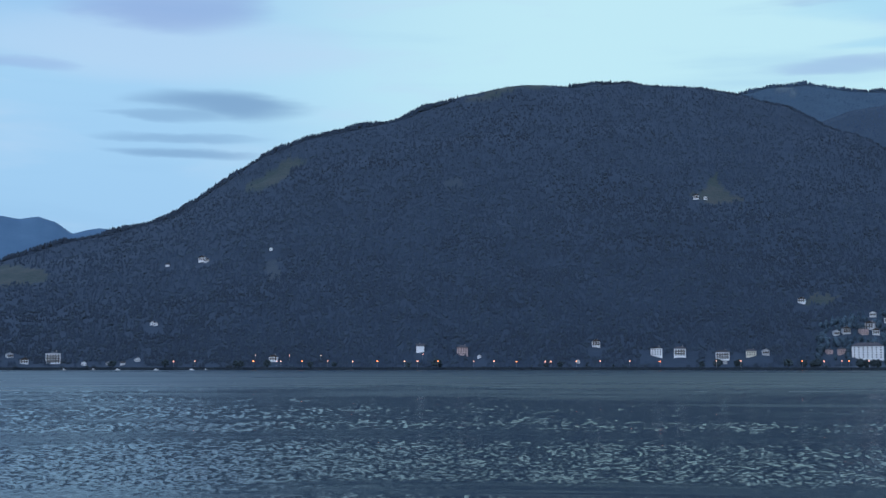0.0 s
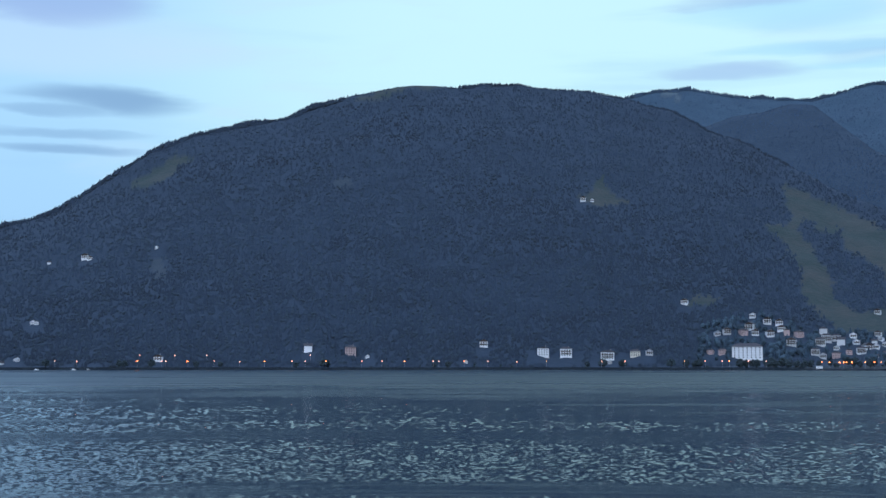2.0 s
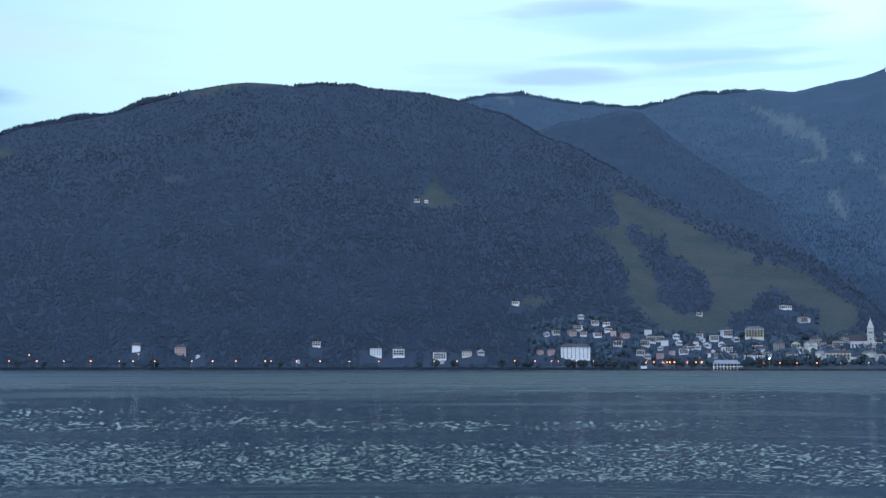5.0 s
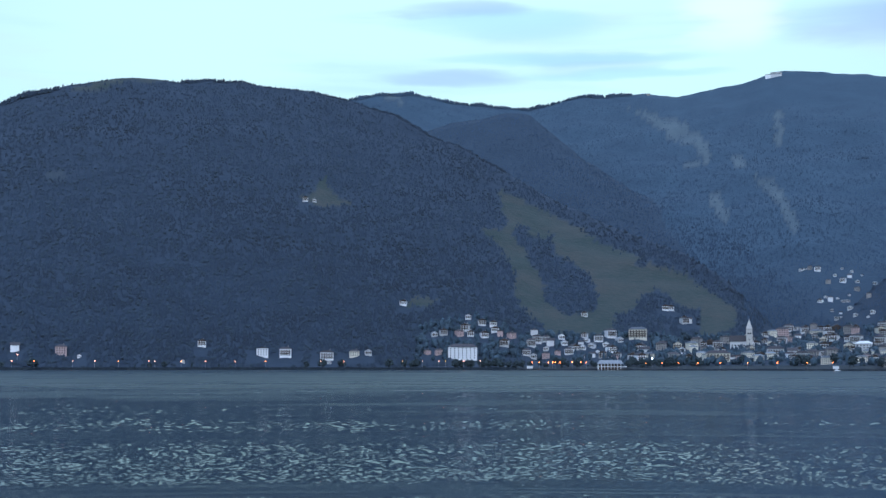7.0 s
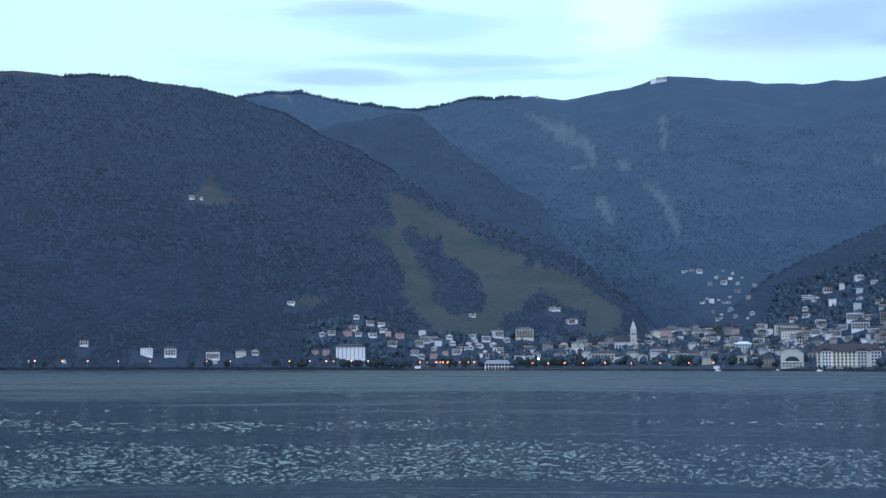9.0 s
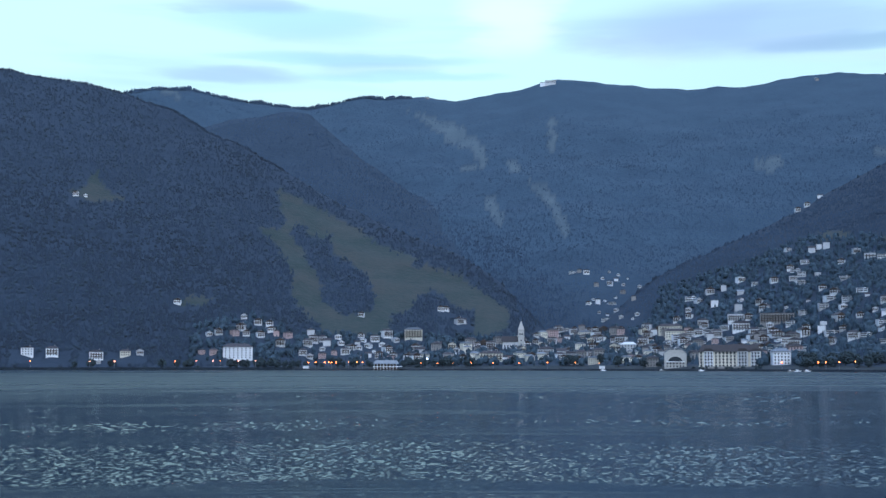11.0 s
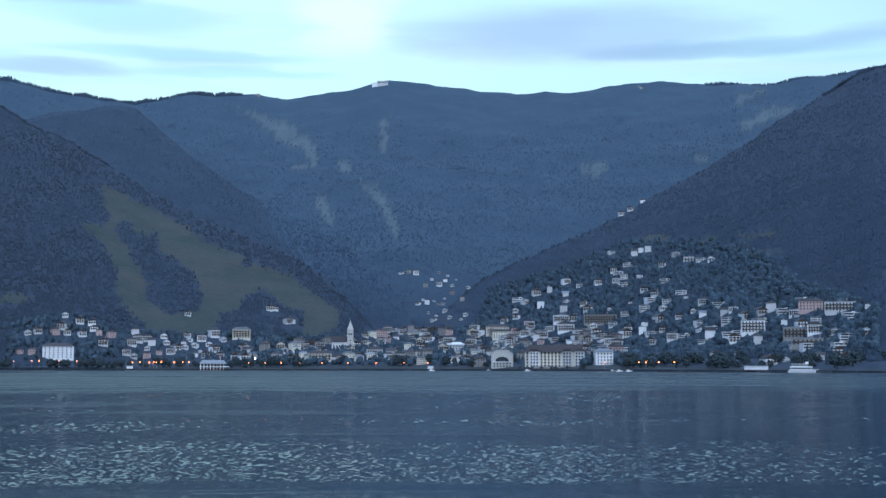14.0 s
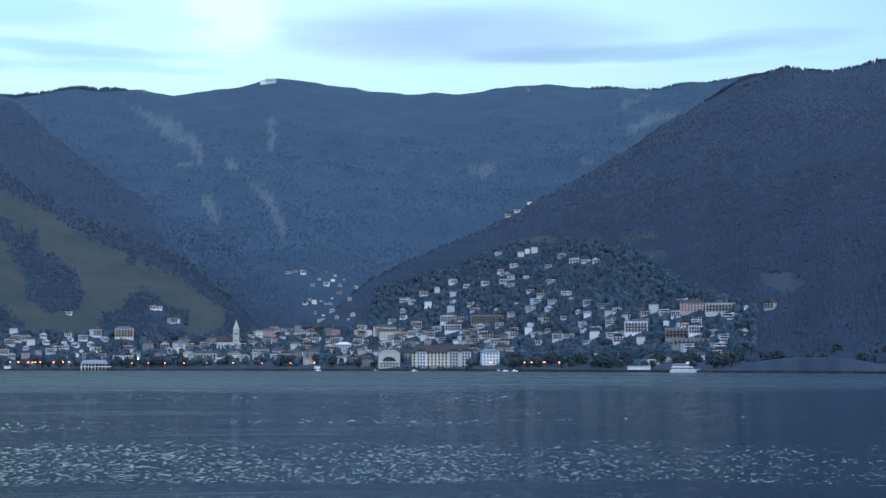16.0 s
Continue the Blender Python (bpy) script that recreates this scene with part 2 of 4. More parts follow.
def layers(az, r, only=None):
    """Heights of the wooded hill, the high ridge, the slope above the town, the distant range and the spur between hill and ridge."""
    s = shore(az)
    feet = (
        lambda: s + np.interp(az, (12, 22, 32), (50, 160, 330)),
        lambda: np.interp(az, (10, 33, 50), (2400, 1950, 2100)),
        lambda: s + np.interp(az, (34, 42, 50, 58), (330, 240, 140, 90)),
        lambda: 3600.0,
        lambda: np.interp(az, (10, 21, 33), (2500, 2150, 1950)),
    )

    def side(k):
        azs, els, at, far = CRESTS[k]
        return crest(az, r, azs, els, np.interp(az, at, far), feet[k](), (1.12, 1.1, 1.08, 1.0, 1.05)[k])

    return side(only) if only is not None else tuple(side(k) for k in range(5))


def ground_z(az, r):
    az, r = np.asarray(az, float), np.asarray(r, float)
    s = shore(az)
    x, y = r * np.sin(np.radians(az)), r * np.cos(np.radians(az))
    town = np.interp(az, (16, 24, 40, 50), (0.02, 0.065, 0.065, 0.05))
    plain = 1.6 + np.clip(r - s, 0, 700) * town
    z = np.maximum.reduce((plain, *layers(az, r)))
    roll = np.clip((z - 40) / 120, 0, 1)
    edge = np.clip(np.abs(np.maximum.reduce([np.where(r < 4800, l, 0) for l in layers(az, r)]) - z) + 1, 0, 1)
    z = z + roll * edge * (10 * ripple(x, y, 420, 5) + 4 * ripple(x, y, 150, 9))
    flank = np.clip((r - 2300) / 900, 0, 1) * np.clip((4250 - r) / 700, 0, 1)
    z = z + flank * (az > 12) * (np.clip((az - 12) / 6, 0, 1) * (15 * ripple(az * 62 + r * 0.75, r * 0.5 - az * 20, 620, 51) + 6 * ripple(az * 75 - r * 0.5, r * 0.5, 260, 52)))
    mound = 9.5 * np.clip(1 - ((az - 55.2) / 3.1) ** 2, 0, 1) ** 0.5 * np.clip(1 - np.abs(r - shore(az) - 32) / 30, 0, 1)
    z = np.where(r < s - 0.5, -2.5, np.maximum(z, 1.6 + mound))
    return np.where(r < 20, 3.2, z)


STEPS = np.geomspace(860, 4880, 900)


def place(az, el):
    """The point of the land that shows at this azimuth and elevation from the tripod, with its distance."""
    z = ground_z(np.full(STEPS.shape, az), STEPS)
    seen = np.degrees(np.arctan2(z - EYE, STEPS))
    ok = np.nonzero((seen >= el) & (STEPS > shore(np.array(az)) + 6))[0]
    r = STEPS[ok[0]] if len(ok) else 4450.0
    return Vector((r * math.sin(radians(az)), r * math.cos(radians(az)), float(ground_z(az, r)))), r


def inside(az, el, ring):
    """Which of the points lie within a ring of (azimuth, elevation) corners."""
    hit = np.zeros(np.shape(az), bool)
    for (a0, e0), (a1, e1) in zip(ring, ring[1:] + ring[:1]):
        cross = (e0 > el) != (e1 > el)
        hit ^= cross & (az < (a1 - a0) * (el - e0) / (e1 - e0 + 1e-9) + a0)
    return hit


PISTE = [(19.59, 7.8), (21.06, 7.16), (22.17, 6.6), (23.29, 6.04), (24.23, 5.28), (25.55, 4.9), (26.69, 4.33), (27.83, 3.94), (28.78, 3.18), (30.02, 2.41), (29.83, 1.65), (28.97, 1.23), (27.07, 1.24), (24.04, 1.26), (21.8, 1.42), (20.32, 2.94), (20.41, 3.97), (19.77, 5.09), (18.86, 6.03), (20.04, 6.03), (19.86, 6.97)]
COPSES = (
    [(20.23, 5.75), (20.5, 6.18), (20.96, 6.03), (21.15, 5.66), (21.76, 5.47), (21.89, 5.88), (22.08, 5.28), (22.17, 4.9), (22.73, 4.62), (23.66, 3.86), (24.0, 3.2), (23.85, 2.44), (23.2, 2.25), (22.63, 2.22), (21.7, 2.83), (21.61, 3.68), (21.06, 4.53), (20.78, 5.19)],
    [(24.6, 1.3), (24.79, 2.24), (25.17, 2.34), (25.55, 2.43), (25.93, 3.09), (26.59, 3.32), (27.16, 2.9), (27.64, 2.51), (28.4, 2.42), (28.4, 1.84), (28.21, 1.27)],
    [(25.64, 4.71), (26.04, 4.67), (26.08, 4.29), (25.66, 4.25)],
)
MEADOWS = (
    [(10.4, 7.4), (11.3, 7.45), (11.9, 8.4), (12.3, 7.55), (13.2, 7.1), (11.9, 6.95)],
    [(-8.8, 7.89), (-8.12, 8.14), (-7.36, 8.78), (-6.9, 9.08), (-5.94, 9.0), (-6.59, 8.7), (-7.05, 8.15), (-7.97, 7.63), (-8.8, 7.57)],
    [(-19.5, 3.2), (-17.2, 3.5), (-16.8, 3.9), (-18.0, 4.2), (-19.5, 4.2)],
    [(15.5, 2.6), (16.0, 3.1), (17.0, 2.9), (16.6, 2.6)],
    [(42.87, 5.3), (43.24, 5.64), (44.46, 5.69), (44.54, 5.4), (43.75, 5.22)],
    [(45.43, 5.32), (46.38, 5.6), (46.55, 5.4), (45.76, 5.21)],
    [(47.27, 5.57), (49.12, 5.82), (49.12, 5.57), (47.43, 5.38)],
    [(0.6, 11.6), (2.0, 12.05), (3.0, 12.5), (5.7, 12.6), (5.7, 12.28), (3.4, 12.12), (1.6, 11.6)],
)
SCAR = [(-7.75, 4.55), (-7.3, 4.65), (-7.15, 3.9), (-7.7, 3.75)]
ALPS = (
    [(25.17, 11.38), (26.69, 10.83), (27.83, 10.47), (28.78, 9.62), (29.01, 8.53), (28.69, 8.68), (28.4, 9.35), (27.26, 9.89), (25.93, 10.88)],
    [(27.54, 8.87), (28.44, 8.91), (28.55, 8.61), (27.79, 8.49)],
    [(28.88, 7.58), (29.35, 7.29), (29.78, 6.43), (29.55, 6.09), (28.93, 6.81)],
    [(30.69, 8.29), (31.46, 7.91), (32.23, 7.01), (32.55, 5.86), (32.32, 5.63), (31.81, 6.78), (31.04, 7.73)],
    [(31.73, 10.86), (32.02, 10.86), (32.05, 9.3), (31.73, 9.3)],
    [(29.79, 9.05), (30.35, 8.86), (30.45, 8.5), (29.99, 8.5)],
    [(14.49, 11.95), (15.32, 11.98), (15.32, 11.56), (14.72, 11.58)],
    [(47.4, 10.27), (48.26, 10.79), (49.01, 11.11), (50.15, 10.97), (49.25, 10.69), (48.26, 10.31), (47.85, 9.96)],
    [(47.1, 11.32), (47.93, 11.71), (48.89, 11.94), (48.29, 11.55), (47.6, 11.23)],
    [(40.62, 8.72), (41.55, 8.92), (41.86, 8.55), (41.21, 8.24), (40.71, 8.43)],
    [(45.56, 8.92), (46.1, 9.23), (46.38, 9.03), (45.85, 8.73)],
)
CLEARINGS = (
    [(47.1, 4.49), (47.93, 4.91), (49.25, 5.08), (49.42, 4.83), (48.26, 4.29), (47.27, 4.12)],
    [(53.15, 3.93), (54.42, 4.05), (55.08, 3.45), (54.42, 3.0), (53.15, 3.47)],
    [(-0.1, 8.16), (0.79, 8.25), (0.88, 7.84), (0.14, 7.78)],
)


def cover(az, el, r):
    """Land cover: 0 forest, 1 meadow, 2 alpine grass, 3 town ground."""
    left, high, right, far, mid = layers(az, r)
    wob_a, wob_e = az + 0.18 * ripple(az * 9, el * 30, 9, 3), el + 0.1 * ripple(az * 30, el * 9, 9, 4)
    kind = np.zeros(np.shape(az), int)
    on_high = (high >= np.maximum.reduce((left, right, far, mid)) - 1)
    line = np.interp(az, (23, 25.5, 28, 46, 50), (13, 12.1, 10.7, 10.7, 13)) + 0.45 * ripple(az * 40, el * 30, 200, 8) + 0.25 * ripple(az * 40, el * 30, 60, 18)
    kind[on_high & (wob_e > line)] = 2
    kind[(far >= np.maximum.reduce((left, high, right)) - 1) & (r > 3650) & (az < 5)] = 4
    kind[inside(wob_a, wob_e, PISTE) & (r < 2700)] = 1
    for ring in COPSES:
        kind[inside(wob_a, wob_e, ring)] = 0
    for ring in MEADOWS:
        kind[inside(wob_a, wob_e, ring)] = 1
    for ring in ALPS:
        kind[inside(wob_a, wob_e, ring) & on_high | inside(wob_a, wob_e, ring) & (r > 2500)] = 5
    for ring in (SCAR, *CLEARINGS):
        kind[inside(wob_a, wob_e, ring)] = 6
    kind[r < shore(az) + np.interp(az, (12, 20, 44, 52), (7, 60, 60, 8))] = 3
    return kind


def mesh_object(name, verts, faces, mats, index=None, smooth=False):
    me = bpy.data.meshes.new(name)
    verts, faces = np.asarray(verts, np.float32), np.asarray(faces, np.int32)
    n = faces.shape[1]
    me.vertices.add(len(verts))
    me.vertices.foreach_set("co", verts.ravel())
    me.loops.add(faces.size)
    me.loops.foreach_set("vertex_index", faces.ravel())
    me.polygons.add(len(faces))
    me.polygons.foreach_set("loop_start", np.arange(0, faces.size, n, dtype=np.int32))
    for m in mats:
        me.materials.append(m)
    if index is not None:
        me.polygons.foreach_set("material_index", np.asarray(index, np.int32))
    me.polygons.foreach_set("use_smooth", np.full(len(faces), smooth))
    me.update(calc_edges=True)
    me.validate()
    return new(name, me)


# ---- ground ----
def land_material():
    m = bpy.data.materials.new("land")
    m.use_nodes = True
    t = m.node_tree
    b = t.nodes["Principled BSDF"]
    tc = t.nodes.new("ShaderNodeTexCoord").outputs["Object"]
    wide, fine = node(t, "ShaderNodeTexNoise", Scale=0.012, Detail=5.0), node(t, "ShaderNodeTexNoise", Scale=0.12, Detail=6.0)
    links(t, (tc, wide.inputs["Vector"]), (tc, fine.inputs["Vector"]))
    both = maths(t, "ADD", maths(t, "MULTIPLY", wide.outputs[0], 0.6), maths(t, "MULTIPLY", fine.outputs[0], 0.4))
    kinds = {}
    for key in ("meadow", "hazed_alp", "town", "distant", "hazed_clearing", "glade"):
        kinds[key] = node(t, "ShaderNodeAttribute")
        kinds[key].attribute_name = key
    forest = ramp(t, [(0.35, (0.024, 0.041, 0.064)), (0.65, (0.032, 0.052, 0.079))], both)
    grass = ramp(t, [(0.36, (0.030, 0.050, 0.045)), (0.5, (0.047, 0.060, 0.055)), (0.64, (0.062, 0.066, 0.059))], both)
    # Alpine grass and far forest floor share this haze-tinted blue.
    hazed_alp = ramp(t, [(0.35, (0.036, 0.069, 0.105)), (0.65, (0.047, 0.088, 0.127))], both)
    town = ramp(t, [(0.4, (0.0215, 0.0327, 0.0387)), (0.6, (0.0430, 0.0516, 0.0559))], both)
    c = mixed(t, kinds["meadow"].outputs["Fac"], forest, grass)
    c = mixed(t, kinds["hazed_alp"].outputs["Fac"], c, hazed_alp)
    c = mixed(t, kinds["town"].outputs["Fac"], c, town)
    # Distant range: aerial haze painted in as a pale blue ground colour.
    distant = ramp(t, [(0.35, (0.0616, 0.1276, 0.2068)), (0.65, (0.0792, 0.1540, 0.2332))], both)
    # Haze blue is put into the clearing colour, less into the glade's.
    hazed_clearing = ramp(t, [(0.35, (0.0722, 0.1074, 0.1320)), (0.65, (0.0986, 0.1338, 0.1514))], both)
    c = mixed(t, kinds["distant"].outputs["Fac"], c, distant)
    c = mixed(t, kinds["hazed_clearing"].outputs["Fac"], c, hazed_clearing)
    glade = ramp(t, [(0.35, (0.034, 0.052, 0.068)), (0.65, (0.048, 0.064, 0.078))], both)
    c = mixed(t, kinds["glade"].outputs["Fac"], c, glade)
    n = node(t, "ShaderNodeBump", Strength=0.5, Distance=4.0)
    links(t, (both, n.inputs["Height"]), (n.outputs[0], b.inputs["Normal"]), (c, b.inputs["Base Color"]))
    b.inputs["Roughness"].default_value = 0.95
    return m


def build_ground():
    az = np.concatenate((np.arange(-24, 63, 0.12), np.arange(63, 336, 3.0)))
    wrapped = np.where(az > 199.5, az - 360, az)
    edge = shore(wrapped)[:, None]
    near = np.array([0, 10, 18, 22, 26, 30, 34])[None] + edge * 0
    lake = edge - 2 - (edge - 40) * np.array([0.8, 0.4, 0.1, 0.0])[None]
    land = edge + (4890 - edge) * ((np.geomspace(1, 31, 160) - 1) / 30)[None]
    tops = [np.maximum(np.interp(wrapped, *CRESTS[k][2:])[:, None], edge + 5) for k in (0, 1, 2, 4)]
    R = np.concatenate((near, lake, np.sort(np.concatenate((land, *tops), 1), 1)), 1)
    A = np.repeat(wrapped[:, None], R.shape[1], 1)
    Z = ground_z(A, R)
    E = np.degrees(np.arctan2(Z - EYE, R))
    K = cover(A, E, R)
    n, m = A.shape
    verts = np.stack((R * np.sin(np.radians(A)), R * np.cos(np.radians(A)), Z), -1).reshape(-1, 3)
    i, j = np.meshgrid(np.arange(n), np.arange(m - 1), indexing="ij")
    k = (i + 1) % n
    faces = np.stack((i * m + j, i * m + j + 1, k * m + j + 1, k * m + j), -1).reshape(-1, 4)
    ob = mesh_object("ground", verts, faces, [land_material()], smooth=True)
    for key, value in (("meadow", 1), ("hazed_alp", 2), ("town", 3), ("distant", 4), ("hazed_clearing", 5), ("glade", 6)):
        share = (K == value).astype(float)
        if key == "hazed_alp":
            # Painted haze: far forest floor turns to the pale alp blue with distance.
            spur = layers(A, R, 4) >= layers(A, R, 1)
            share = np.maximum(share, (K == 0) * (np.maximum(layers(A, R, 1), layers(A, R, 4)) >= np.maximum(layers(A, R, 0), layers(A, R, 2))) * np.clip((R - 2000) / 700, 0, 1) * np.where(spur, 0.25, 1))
        ob.data.attributes.new(key, "FLOAT", "POINT").data.foreach_set("value", share.astype(np.float32).ravel())
    tagged(ob, "dark blue-green alpine mountainsides rising from a lake", "ground", kind="structure")


build_ground()


# ---- water ----
def water_material():
    """Dark water whose wind waves show as short glints that grow finer and calmer with distance."""
    m = bpy.data.materials.new("lake_water")
    m.use_nodes = True
    t = m.node_tree
    b = t.nodes["Principled BSDF"]
    place_ = t.nodes.new("ShaderNodeSeparateXYZ")
    t.links.new(t.nodes.new("ShaderNodeTexCoord").outputs["Object"], place_.inputs[0])
    x, y = place_.outputs[0], place_.outputs[1]
    along = maths(t, "MULTIPLY", maths(t, "ARCTAN2", x, y), 57.3)
    dist = maths(t, "SQRT", maths(t, "ADD", maths(t, "MULTIPLY", x, x), maths(t, "MULTIPLY", y, y)))
    rank = maths(t, "DIVIDE", 11500.0, dist)

    def field(across, deep, detail, seed):
        v = t.nodes.new("ShaderNodeCombineXYZ")
        links(t, (maths(t, "MULTIPLY", along, across), v.inputs[0]), (maths(t, "MULTIPLY", rank, deep), v.inputs[1]))
        v.inputs[2].default_value = seed
        n = node(t, "ShaderNodeTexNoise", Scale=1.0, Detail=detail, Roughness=0.6)
        t.links.new(v.outputs[0], n.inputs["Vector"])
        return n.outputs[0]

    def span(value, a, b, c, d):
        n = node(t, "ShaderNodeMapRange", **{"From Min": a, "From Max": b, "To Min": c, "To Max": d})
        n.interpolation_type = "SMOOTHSTEP"
        t.links.new(value, n.inputs["Value"])
        return n.outputs[0]

    wind = node(t, "ShaderNodeAttribute")
    wind.attribute_name = "ruffle"
    rough = maths(t, "ADD", span(dist, 50.0, 420.0, 0.2, 0.31), maths(t, "MULTIPLY", maths(t, "SUBTRACT", field(0.05, 0.35, 3.0, 12.0), 0.5), 0.3))
    t.links.new(maths(t, "MAXIMUM", maths(t, "SUBTRACT", maths(t, "SUBTRACT", rough, span(along, 32.0, 56.0, 0.0, 0.05)), maths(t, "MULTIPLY", wind.outputs["Fac"], 0.12)), 0.15), b.inputs["Roughness"])
    facet = node(t, "ShaderNodeAttribute")
    facet.attribute_name = "facet"
    t.links.new(facet.outputs["Vector"], b.inputs["Normal"])
    b.inputs["Base Color"].default_value = (0.004, 0.020, 0.040, 1)
    b.inputs["IOR"].default_value = 1.33
    return m


def build_water():
    """One sheet of water: wind lanes of small waves that lie between slicks, with a calm strip close in."""
    az = np.concatenate((np.arange(-23, 61, 0.05), np.arange(61, 337, 3.0)))
    rank = np.concatenate((np.arange(252, 100, -0.55), np.arange(100, 32, -0.65), np.arange(32, 6.9, -1.5)))
    r = np.concatenate(([15.0, 30.0, 44.0], 11500 / rank, [1900.0, 2300.0]))
    A, R = np.meshgrid(az, r, indexing="ij")
    K = 11500 / R
    n, m = A.shape
    rng = np.random.RandomState(77)
    h = rng.normal(0, 1, (n, m))
    for axis, passes in ((0, 2), (1, 1)):
        for _ in range(passes):
            h = np.roll(h, 1, axis) * 0.25 + h * 0.5 + np.roll(h, -1, axis) * 0.25
    h /= h.std()

    def rise(x, a, b):
        u = np.clip((x - a) / (b - a), 0, 1)
        return u * u * (3 - 2 * u)

    bent = K + 5 * ripple(A, K * 0.05, 16, 61) + 2 * ripple(A, K * 0.2, 5, 62)
    lanes = np.clip(0.75 + 1.1 * ripple(A * 0.5, bent, 26, 63), 0.12, 1)
    near = rise(bent, 112, 142) * (1 - rise(bent, 196, 208))
    mid = 1.35 * rise(bent, 32, 46) * (1 - 0.65 * rise(bent, 102, 118)) * lanes
    side = np.interp(A, (-19, -13, -8, 8, 18, 30, 38, 46, 60), (0.5, 0.7, 1, 0.9, 0.85, 0.75, 0.75, 0.65, 0.45))
    ruffle = np.clip(np.maximum(near, mid) * side * (1 + 0.3 * ripple(A, K * 0.1, 9, 64)), 0.06, 1.35) * (A < 60.5) * (R > 44.5)
    Z = h * 0.004 * rise(K, 34, 60) * (A < 60.5)
    verts = np.stack((R * np.sin(np.radians(A)), R * np.cos(np.radians(A)), Z), -1).reshape(-1, 3)
    i, j = np.meshgrid(np.arange(n), np.arange(m - 1), indexing="ij")
    k = (i + 1) % n
    ob = mesh_object("water", verts, np.stack((i * m + j, i * m + j + 1, k * m + j + 1, k * m + j), -1).reshape(-1, 4), [water_material()], smooth=True)
    ob.data.flip_normals()
    ob.data.attributes.new("ruffle", "FLOAT", "POINT").data.foreach_set("value", ruffle.astype(np.float32).ravel())
    # Steepness of the wavelets, too small for the sheet's own faces.
    steep = (h * 0.08 + 0.012) * ruffle * np.interp(K, (14, 34, 60, 100, 150), (0, 0.45, 0.6, 0.75, 1))
    facet = np.stack((-steep * np.sin(np.radians(A)), -steep * np.cos(np.radians(A)), np.ones(A.shape)), -1)
    facet /= np.linalg.norm(facet, axis=-1)[..., None]
    ob.data.attributes.new("facet", "FLOAT_VECTOR", "POINT").data.foreach_set("vector", facet.astype(np.float32).ravel())
    tagged(ob, "dark blue rippled lake water with calmer bands", "lake", kind="structure")


build_water()


# ---- building sites, as azimuth and elevation of the doorstep ----
HILLSIDE_LOW = [(37.8, 2.80), (38.1, 2.73), (38.8, 2.55), (37.7, 2.33), (39.2, 3.25), (38.6, 3.08), (39.9, 3.05), (39.9, 2.75), (39.8, 2.38), (40.5, 3.42), (41.3, 3.55), (39.9, 3.60), (40.7, 2.63), (40.9, 2.38), (41.8, 2.43), (42.0, 4.04), (42.2, 3.97), (42.9, 4.79), (43.2, 4.96), (43.5, 4.98), (41.9, 4.86), (42.6, 4.34), (44.1, 4.28), (44.7, 4.72), (42.1, 3.62), (43.3, 3.22), (42.7, 2.72), (43.6, 2.77), (44.3, 2.72), (44.1, 2.40), (43.3, 2.40), (40.9, 1.51), (39.2, 1.51), (38.3, 1.66), (42.6, 1.51), (43.3, 1.73), (44.1, 1.48), (43.6, 1.31), (37.2, 1.88)]
HILLSIDE_HIGH = [(44.7, 4.75), (45.8, 4.52), (46.2, 4.49), (44.9, 3.09), (45.1, 2.91), (45.8, 2.64), (46.6, 2.56), (45.4, 2.29), (47.1, 2.31), (47.6, 1.96), (48.2, 2.18), (48.3, 1.88), (49.2, 2.22), (49.7, 2.10), (49.2, 1.71), (50.0, 2.68), (51.9, 2.01), (50.5, 1.82), (52.6, 2.44), (53.6, 2.43), (45.6, 1.72), (46.8, 1.79), (47.3, 1.35), (46.1, 1.23), (45.0, 1.23), (45.8, 0.98), (47.1, 1.01), (48.1, 0.98), (51.2, 1.31), (52.5, 1.33), (46.3, 0.32), (47.2, 0.44), (48.5, 0.07), (49.2, 0.19), (50.6, 0.27), (51.4, 0.39), (51.7, 0.07)]
CENTRE = [(27.7, 1.83), (28.5, 0.84), (27.4, 0.72), (28.0, 0.72), (27.2, 0.22), (27.9, 0.22), (28.4, 0.32), (32.1, 0.27), (32.7, 1.39), (32.2, 1.01), (31.4, 0.77), (33.5, 0.77), (34.5, 0.64), (34.8, 0.96), (35.5, 0.20), (34.7, 0.15), (33.8, 0.35), (33.6, 0.07), (32.8, 0.07), (35.6, 0.22), (35.9, 1.55), (38.4, 1.62), (36.1, -0.02), (38.8, 0.96), (41.9, 0.70), (37.8, 0.83)]
VALLEY = [(32.7, 4.03), (33.0, 4.07), (33.3, 4.02), (34.3, 4.05), (34.0, 3.77), (34.6, 3.71), (34.9, 3.46), (35.1, 3.75), (33.6, 2.87), (33.4, 2.68), (33.8, 2.72), (34.1, 2.79), (34.4, 2.67), (35.3, 2.00), (34.8, 2.06), (34.2, 2.16), (34.6, 2.35), (35.5, 2.17)]
VILLAS = [(16.8, 1.3), (17.2, 1.35), (17.9, 1.3), (18.4, 1.3), (19.0, 1.25), (18.2, 1.55), (18.3, 2.05), (18.9, 1.8), (19.5, 1.48), (19.7, 1.3), (20.2, 1.2), (19.4, 1.75), (19.9, 0.85), (16.5, 0.5), (17.0, 0.5), (21.2, 1.3), (21.3, 1.0), (21.9, 0.9), (22.5, 0.92), (23.4, 1.24), (24.0, 1.07), (24.5, 1.24), (24.9, 1.04), (22.7, 0.5), (23.4, 2.15), (26.9, 2.42), (27.1, 2.42), (27.7, 1.88), (27.9, 1.85)]
